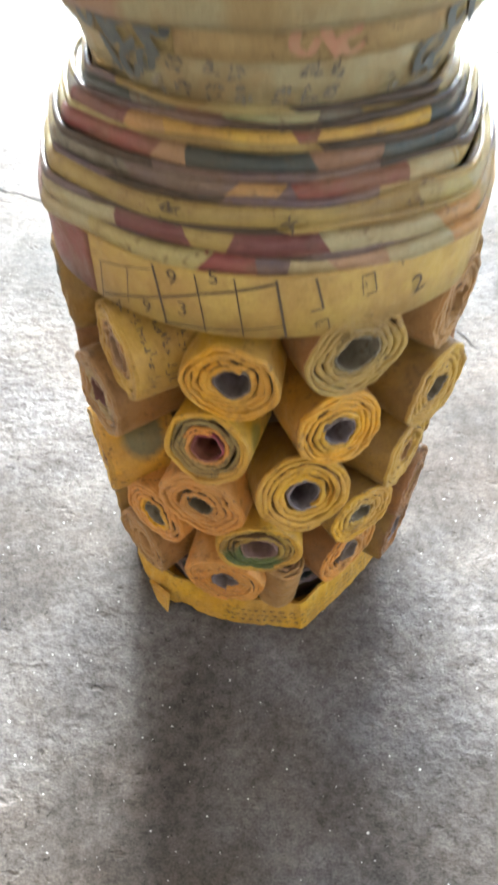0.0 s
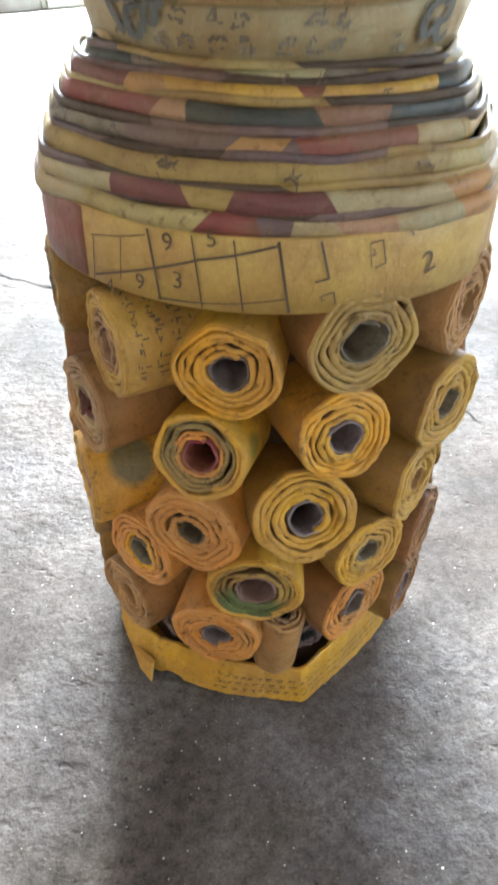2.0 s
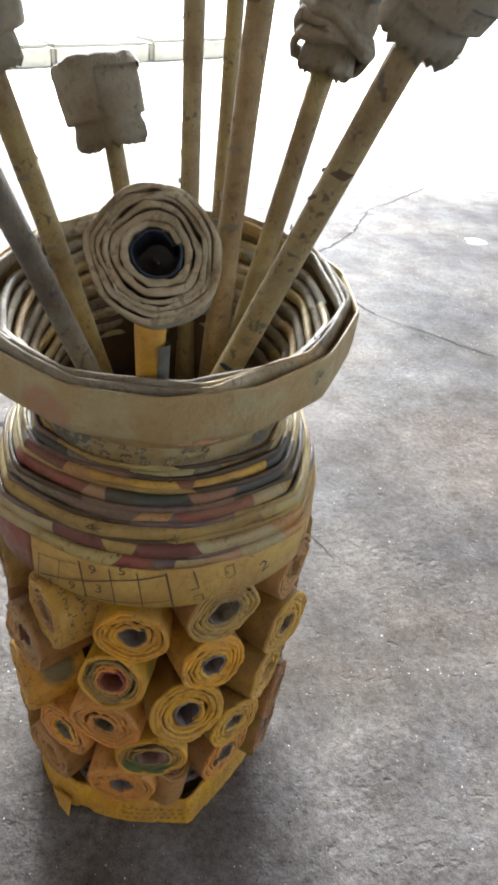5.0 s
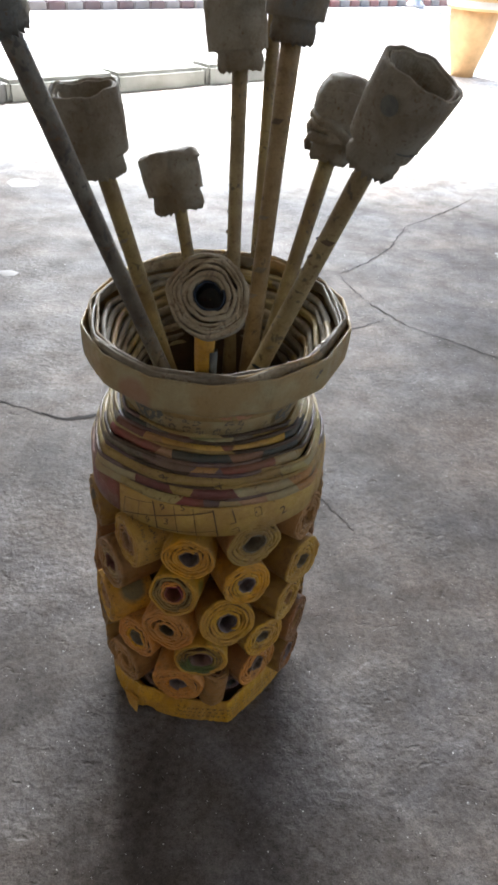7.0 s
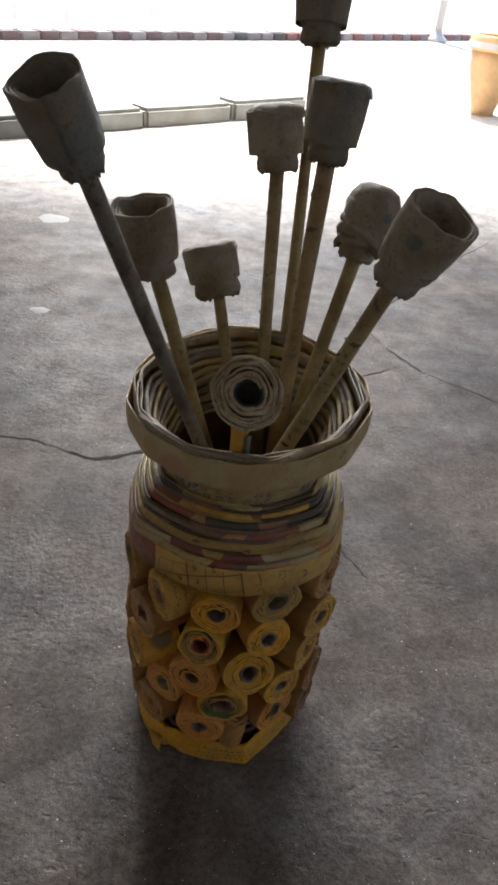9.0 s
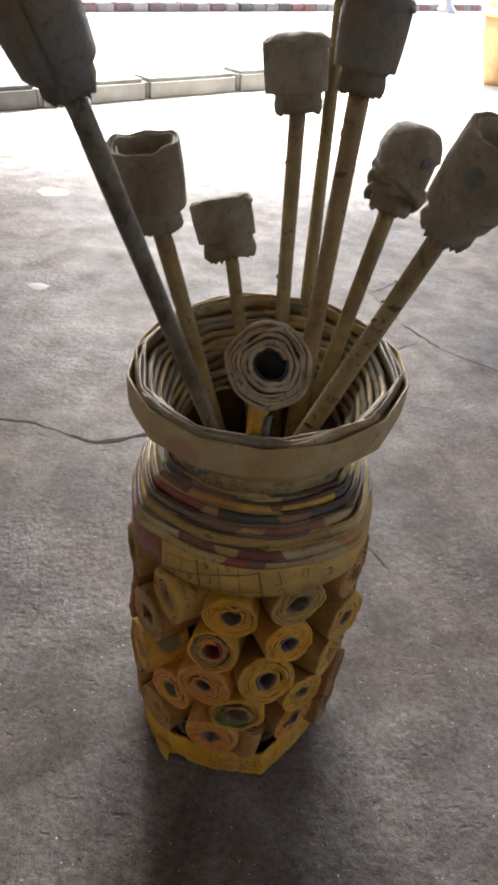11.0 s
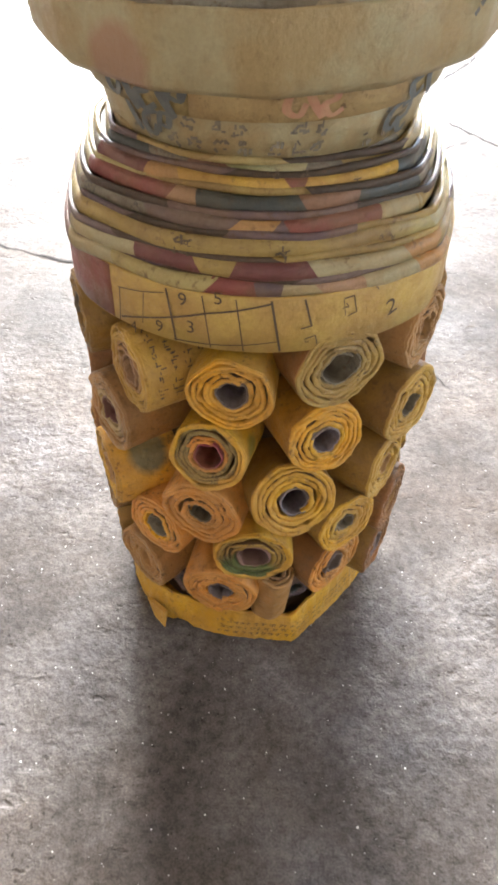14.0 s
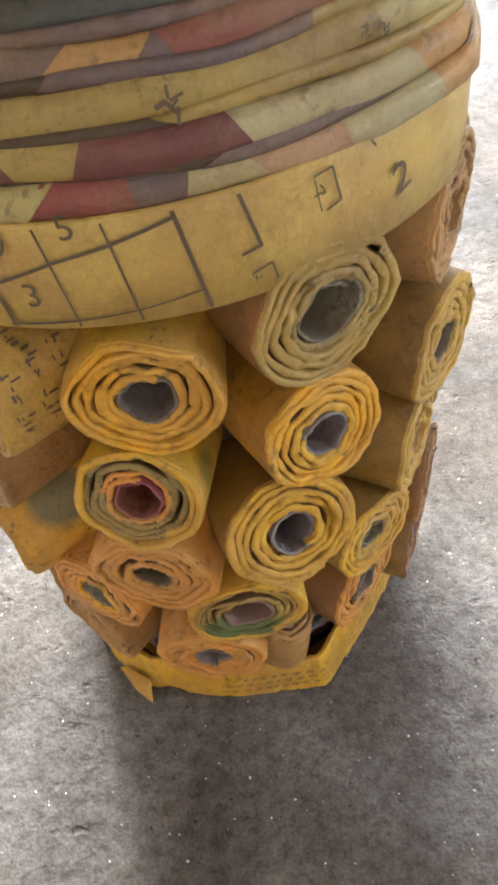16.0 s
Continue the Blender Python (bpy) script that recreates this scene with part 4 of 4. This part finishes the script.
for a in range(-46, 50, 8):       # two rows of faint print round the neck
    for z in (0.2870, 0.2935):
        rr = 0.0613 + (z - 0.2800) / 0.0192 * 0.0045 + 0.0008
        if _g.random() < 0.75:
            glyph(vase, a + _g.uniform(-2, 2), z, rr, 0.0052, _g, GREYP, 6, 0.2)
PINK_INK = plain("faded_pink_printing_ink", (0.46, 0.21, 0.13), 0.6, (0.48, 0.30, 0.17), 150)
SLATE = plain("slate_printing_ink", (0.10, 0.105, 0.10), 0.6, (0.16, 0.16, 0.14), 200)


def brush_mark(points, a, z, r, size, weight, mat):
    """A bold unreadable printed stroke through points in a unit square, thick and thin like lettering."""
    bm = bmesh.new()
    pts = [Vector((x, y)) for x, y in points]
    fine = []
    for i in range(len(pts) - 1):
        p0, p1, p2, p3 = pts[max(i - 1, 0)], pts[i], pts[i + 1], pts[min(i + 2, len(pts) - 1)]
        for q in range(5):
            t = q / 5
            fine.append(0.5 * (2 * p1 + (p2 - p0) * t + (2 * p0 - 5 * p1 + 4 * p2 - p3) * t * t + (3 * p1 - p0 - 3 * p2 + p3) * t ** 3))
    fine.append(pts[-1])
    prev = None
    for i, p in enumerate(fine):
        d = (fine[min(i + 1, len(fine) - 1)] - fine[max(i - 1, 0)]).normalized()
        wd = weight * (0.45 + 0.55 * abs(d.y)) * (0.7 + 0.3 * math.sin(math.pi * i / (len(fine) - 1)))
        cur = []
        for sgn in (-1, 1):
            x, y = (p.x - d.y * wd * sgn - 0.5) * size, (p.y + d.x * wd * sgn - 0.5) * size
            cur.append(bm.verts.new(P(r(z + y), a + math.degrees(x / 0.068), z + y)))
        if prev:
            bm.faces.new((prev[0], prev[1], cur[1], cur[0]))
        prev = cur
    part("print_mark", bm, mat, vase, smooth=False)


def tier_r(z):
    return 0.0700 - 0.0022 * (0.3130 - z) / 0.0158 + 0.0004


def neck_r(z):
    return 0.0655 - 0.0045 * (0.2992 - z) / 0.0192 + 0.0013


# bold lettering under the rim, a second line below it, and some pink letters
HOOK, BOW, SLASH, LOOP = ((0.1, 0.9), (0.5, 1.0), (0.6, 0.6), (0.2, 0.4), (0.5, 0.0), (0.9, 0.2)), ((0.9, 1.0), (0.3, 0.8), (0.2, 0.3), (0.6, 0.1), (0.8, 0.5)), ((0.2, 1.0), (0.45, 0.5), (0.8, 0.0)), ((0.1, 0.1), (0.3, 0.9), (0.7, 0.9), (0.6, 0.4), (0.2, 0.5))
for a, z, size, shape in ((-49, 0.3035, 0.0115, BOW), (-42, 0.3020, 0.0125, SLASH), (-36, 0.3030, 0.0120, HOOK), (-29, 0.3020, 0.0125, SLASH), (-25, 0.3035, 0.0110, LOOP), (48, 0.3035, 0.0110, HOOK), (54, 0.3020, 0.0110, SLASH)):
    brush_mark(shape, a, z, tier_r, size, 0.165, SLATE)
for a, z, size, shape in ((-44, 0.2915, 0.0100, SLASH), (-37, 0.2905, 0.0100, BOW), (-31, 0.2915, 0.0090, LOOP), (44, 0.2915, 0.0100, BOW), (50, 0.2905, 0.0100, HOOK)):
    brush_mark(shape, a, z, neck_r, size, 0.165, SLATE)
for a, size, shape in ((8, 0.0100, BOW), (13, 0.0105, SLASH), (18, 0.0095, HOOK)):
    brush_mark(shape, a, 0.3035, tier_r, size, 0.15, PINK_INK)
glyph(vase, 46, 0.3290, 0.0862, 0.006, _g, CUP_DARK, 3, 0.4)
for a in (-2, 2.2, 6.4):        # a row of dashes at the foot of the rim
    ruled([(a, 0.3118), (a + 3.0, 0.3118)], 0.0012, vase, "printed_dash", 0.0795)
for k in range(12):
    r = (0.0811, 0.0792, 0.0771)[k] if k < 3 else 0.0808 - 0.0027 * k if k < 10 else 0.0545
    z = (0.3332, 0.3340, 0.3330, 0.3260, 0.3220, 0.3170, 0.3120, 0.3070, 0.3020, 0.2970, 0.2920, 0.2870)[k]
    g = random.Random(70 + k)
    a = -180.0
    lastcut = 0.0
    while a < 179:
        b = min(180.0, a + g.uniform(35, 80))
        coil(r, z, a - 1, b + 0.5, 0.0042 if k < 3 else 0.0033, 0.0011 if k < 3 else 0.0020, g.choice((CUP_FACE, GREYP, BEIGE, CUP, CUP_FACE) if k < 3 else (GREYP, CUP, CUP_FACE, RIM_TAN, CUP, STRAW, BEIGE)), 0.40 if k > 2 else 0.15, 80 + k, name="rim_coil", facets=10, angular=0.75, cut0=lastcut, cut1=(lastcut := g.uniform(-5, 5)), swell=g.uniform(-0.0008, 0.0006))
        a = b


# ---- the paper flowers ----
def frame_of(direction):
    w = direction.normalized()
    u = w.cross(Vector((0, 1, 0.2))).normalized()
    return u, w.cross(u).normalized(), w


def tube(path_a, path_b, r0, r1, rng, n=12, m=14):
    u, v, w = frame_of(path_b - path_a)
    rows = []
    for i in range(m + 1):
        t = i / m
        c = path_a.lerp(path_b, t)
        r = r0 + (r1 - r0) * t
        rows.append([c + (u * math.cos(2 * math.pi * j / n) * (1 + 0.1 * math.sin(7 * t + j)) + v * math.sin(2 * math.pi * j / n)) * r for j in range(n)])
    bm, vs = grid_mesh(rows, closed_u=True)
    bm.faces.new(vs[0])
    bm.faces.new(vs[-1])
    return bm


def flower(junction, low, cup_d, cup_l, mat, stick_mat, rng, head=None, open_top=True, taper=0.84, stick_r=0.0052, label="", bottom=0.56, wraps=False, dome=0.0):
    root = new("paper_flower")
    j, lo = Vector(junction), Vector(low)
    axis = (j - lo).normalized()
    stem_low = lo + (lo - j) * ((lo.z - 0.12) / (j.z - lo.z))
    part("stick", tube(stem_low, j + axis * 0.008, stick_r, stick_r * 0.92, rng), stick_mat, root, "rolled newspaper stick")
    hd = Vector(head).normalized() if head else axis
    u, v, w = frame_of(hd)
    R = cup_d / 2
    # gathered paper where the cup is tied to the stick
    n = 40
    fr = [rng.uniform(-1, 1) for _ in range(n)]
    prof = ((stick_r * 1.02, 0.0010, 0.0), (stick_r * 1.5, -0.0022, 0.4), (R * bottom, -0.0030, 1.0), (R * (bottom + 0.09), -0.0002, 1.0), (R * (bottom + 0.10), 0.0042, 0.8), (R * (bottom + 0.06), 0.0078, 0.5), (R * taper * 0.90, 0.0108, 0.1))
    rows = []
    for k, (r, h, ruff) in enumerate(prof):
        rows.append([j + (u * math.cos(2 * math.pi * i / n) + v * math.sin(2 * math.pi * i / n)) * r * (1 + ruff * (0.045 * (-1) ** i + 0.05 * fr[(i * 3 + k // 2) % n])) + w * (h + ruff * (0.0011 * fr[(i * 7 + k) % n] - 0.0007 * (-1) ** i)) for i in range(n)])
    part("gathered_base", grid_mesh(rows, closed_u=True)[0], mat, root)
    # cup: a sheet wound about twice
    shape = lobes(rng, 0.035)
    rag = lobes(rng, 0.0014, 8)
    rows = []
    turns, m = 2.3, 26
    for i in range(int(turns * m) + 1):
        a = 2 * math.pi * i / m
        r = R * (0.76 + 0.24 * i / (turns * m)) * (1 + wave(shape, a)) * facet(math.degrees(a), 0.4, 8, 20)
        top = cup_l - dome + wave(rag, a) - 0.002 * (1 - i / (turns * m))
        bot = 0.009
        row = []
        for dr, h in ((-0.0011, bot), (-0.0011, bot + (top - bot) * 0.5), (-0.0009, top - 0.0005), (0, top), (0.0009, top - 0.0005), (0.0011, bot + (top - bot) * 0.5), (0.0011, bot)):
            row.append(j + (u * math.cos(a) + v * math.sin(a)) * (r * (taper + (1 - taper) * min(1.0, h / (0.75 * cup_l))) + dr) + w * h)
        rows.append(row)
    part("cup", grid_mesh(rows)[0], mat, root)
    ring_dir = [u * math.cos(2 * math.pi * i / 24) + v * math.sin(2 * math.pi * i / 24) for i in range(24)]
    if open_top:
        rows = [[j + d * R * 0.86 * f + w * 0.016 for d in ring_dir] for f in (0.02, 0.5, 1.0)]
        # dark disc closes the cup; the shade inside is put into its colour
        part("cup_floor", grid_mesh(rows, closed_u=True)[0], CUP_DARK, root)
    else:
        dent = [rng.uniform(-0.0014, 0.0014) for _ in ring_dir]
        rows = [[j + d * R * f + w * (cup_l - 0.0015 + rise + e * f) for d, e in zip(ring_dir, dent)] for f, rise in ((0.02, 0.0030), (0.4, 0.0030 - 0.06 * dome), (0.75, 0.0024 - 0.3 * dome), (0.95, 0.0008 - 0.75 * dome), (1.04, -0.004 - dome))]
        part("folded_top", grid_mesh(rows, closed_u=True)[0], mat, root)
    if wraps:       # loose folds wound round the lower half
        for k in range(3):
            rows = []
            for i in range(31):
                a = 2 * math.pi * i / 30
                c = j + w * (0.006 + 0.0050 * k + 0.005 * math.sin(a + 0.9 * k) + 0.0012 * math.sin(5 * a + k)) + (u * math.cos(a) + v * math.sin(a)) * R * (0.90 + 0.03 * math.sin(3 * a + 2 * k) + 0.03 * k)
                rows.append([c + ((u * math.cos(a) + v * math.sin(a)) * math.cos(q) * 0.0018 + w * math.sin(q) * 0.0032) for q in (0, 1.2, 2.4, 3.6, 4.9)])
            part("paper_fold", grid_mesh(rows, closed_u=True)[0], mat, root)
    tagged(root, label, "paper flower", "paper flowers in the vase")
    return root


def stick_mark(root, a, b, r, t0, t1, q0, q1, mat=None):
    """A dark printed patch on a stick: from t0 to t1 of its length, q0 to q1 degrees round it."""
    u, v, w = frame_of(b - a)
    rows = []
    for i in range(4):
        c = a.lerp(b, t0 + (t1 - t0) * i / 3)
        rows.append([c + (u * math.cos(radians(q0 + (q1 - q0) * k / 6 + 25 * i / 3)) + v * math.sin(radians(q0 + (q1 - q0) * k / 6 + 25 * i / 3))) * r * 1.04 for k in range(7)])
    part("print_mark", grid_mesh(rows)[0], mat or BLUE_INK, root)


_f = random.Random(31)
flower((-0.0914, -0.0848, 0.5094), (0.0104, -0.0186, 0.2), 0.0345, 0.046, CUP_DARK, STICK_DARK, _f, head=(-0.241, -0.414, 0.878), label="dark grey newspaper cup flower on a long dark stick")
open_cup = flower((-0.0641, -0.0212, 0.4342), (-0.0043, 0.0123, 0.2), 0.0375, 0.0425, CUP, STICK_OLIVE, _f, head=(-0.17, -0.10, 0.98), label="grey newspaper cup flower with an open top on a yellowish stick")
flower((-0.0269, 0.0549, 0.3911), (0.0103, 0.0256, 0.2), 0.040, 0.034, CUP, STICK_OLIVE, _f, head=(-0.27, 0.25, 0.93), stick_r=0.0048, open_top=False, bottom=0.74, taper=0.9, label="small square newspaper flower bud on a short stick")
upright_bud = flower((0.0093, 0.1030, 0.4711), (0.0138, 0.0272, 0.2), 0.0425, 0.041, CUP, STICK_BEIGE, _f, head=(-0.13, 0.16, 0.98), open_top=False, stick_r=0.0058, bottom=0.62, taper=0.95, dome=0.003, label="closed newspaper flower bud on an upright printed stick")
thick_bud = flower((0.0356, 0.0168, 0.4993), (0.0184, -0.0103, 0.2), 0.0368, 0.042, CUP_DARK, STICK_TAN, _f, head=(0.08, 0.10, 0.99), open_top=False, stick_r=0.0062, label="dark newspaper bud on a thick tan stick")
flower((0.0316, 0.1384, 0.5510), (0.0264, 0.0347, 0.2), 0.0415, 0.046, CUP_DARK, STICK_OLIVE, _f, stick_r=0.0052, open_top=False, label="tallest dark newspaper bud at the back of the bunch")
crumpled = flower((0.0671, 0.0419, 0.4321), (0.0108, -0.0126, 0.2), 0.0370, 0.047, CUP, STICK_OLIVE, _f, head=(0.22, 0.18, 0.96), stick_r=0.0058, open_top=False, wraps=True, dome=0.011, label="crumpled newspaper bud on a slanting yellow stick")
dotted = flower((0.0726, -0.0683, 0.4595), (-0.0114, -0.0133, 0.2), 0.0400, 0.0465, CUP, STICK_BEIGE, _f, taper=0.72, head=(0.335, -0.29, 0.895), stick_r=0.0058, label="newspaper cup flower with a dark dot on a slanting stick")
# the roll that faces the front
facing = new("paper_flower")
tagged(facing, "round rolled newspaper flower facing forward on a yellow stick", "paper flower", "paper flowers in the vase")
look_dir = Vector((-0.03, -0.85, 0.50)).normalized()
# the hole's darkness is put into its near-black lining
spiral_roll(facing, "wound_head", Vector((-0.0027, -0.1004, 0.3995)), look_dir, Vector((0, 0, 1)), 0.0425, 0.026, 0.26, 7, CUP_FACE, BLUE_INK, _f, 1.0, 0.4, CUP, rough=1.2, fill=1.0, label="tightly wound newspaper roll with a dark hole")
part("stick", tube(Vector((-0.0068, 0.0280, 0.12)), Vector((-0.0042, -0.0800, 0.3721)), 0.0058, 0.0056, _f), YELLOW, facing, "yellow rolled newspaper stick")
# thin dark strip added beside the yellow stick
part("dark_strip", grid_mesh([[Vector((-0.0068, 0.0280, 0.12)).lerp(Vector((-0.0042, -0.0800, 0.3721)), t) + Vector((dx, dy, 0)) for dx, dy in ((0.0030, -0.0056), (0.0050, -0.0052), (0.0074, -0.0030), (0.0072, 0.0), (0.0030, -0.0010))] for t in (0.35, 0.6, 0.93)], closed_u=True)[0], SLATE, facing, "dark strip along the stick")
_u = Vector((0, 0, 1)).cross(look_dir).normalized()
_v = look_dir.cross(_u)
# dark disc added to close the hole from behind
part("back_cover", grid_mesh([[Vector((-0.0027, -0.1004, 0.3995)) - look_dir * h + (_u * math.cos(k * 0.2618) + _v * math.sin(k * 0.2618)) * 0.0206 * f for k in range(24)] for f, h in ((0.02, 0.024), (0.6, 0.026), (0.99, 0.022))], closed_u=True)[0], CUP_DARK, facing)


def printed_dot(root, foot, direction, toward, height, radius, flare, size):
    """A round printed dot on the side of a cup."""
    c, w = Vector(foot), Vector(direction).normalized()
    o = (Vector(toward) - w * Vector(toward).dot(w)).normalized()
    across = w.cross(o)
    rows = []
    for f in (0.02, 0.5, 1.0):
        rows.append([])
        for k in range(20):
            x, y = size * f * math.cos(k * 0.31416), size * f * math.sin(k * 0.31416)
            rows[-1].append(c + w * (height + y) + (o * math.cos(x / radius) + across * math.sin(x / radius)) * (radius + flare * y))
    part("printed_dot", grid_mesh(rows, closed_u=True)[0], SLATE, root, "faded slate printed dot")


printed_dot(dotted, (0.0726, -0.0683, 0.4595), (0.335, -0.29, 0.895), (-0.50, -0.86, 0.20), 0.0335, 0.0207, 0.10, 0.0045)
printed_dot(crumpled, (0.0671, 0.0419, 0.4321), (0.22, 0.18, 0.96), (0.42, -0.88, 0.1), 0.0300, 0.0194, 0.04, 0.0034)
# printed patches on the sticks
_s = random.Random(77)
for root, lo, hi, r, spots in ((dotted, (-0.0114, -0.0133, 0.2), (0.0726, -0.0683, 0.4595), 0.0058, 15), (upright_bud, (0.0138, 0.0272, 0.2), (0.0093, 0.1030, 0.4711), 0.0058, 12), (thick_bud, (0.0184, -0.0103, 0.2), (0.0356, 0.0168, 0.4993), 0.0062, 12), (open_cup, (-0.0043, 0.0123, 0.2), (-0.0641, -0.0212, 0.4342), 0.0052, 10)):
    for k in range(spots):
        t0 = _s.uniform(0.40, 0.92)
        q0 = _s.uniform(-170, 60)
        stick_mark(root, Vector(lo), Vector(hi), r, t0, t0 + _s.uniform(0.004, 0.014), q0, q0 + _s.uniform(15, 55), _s.choice((BLUE_INK, INK, GREYP)))
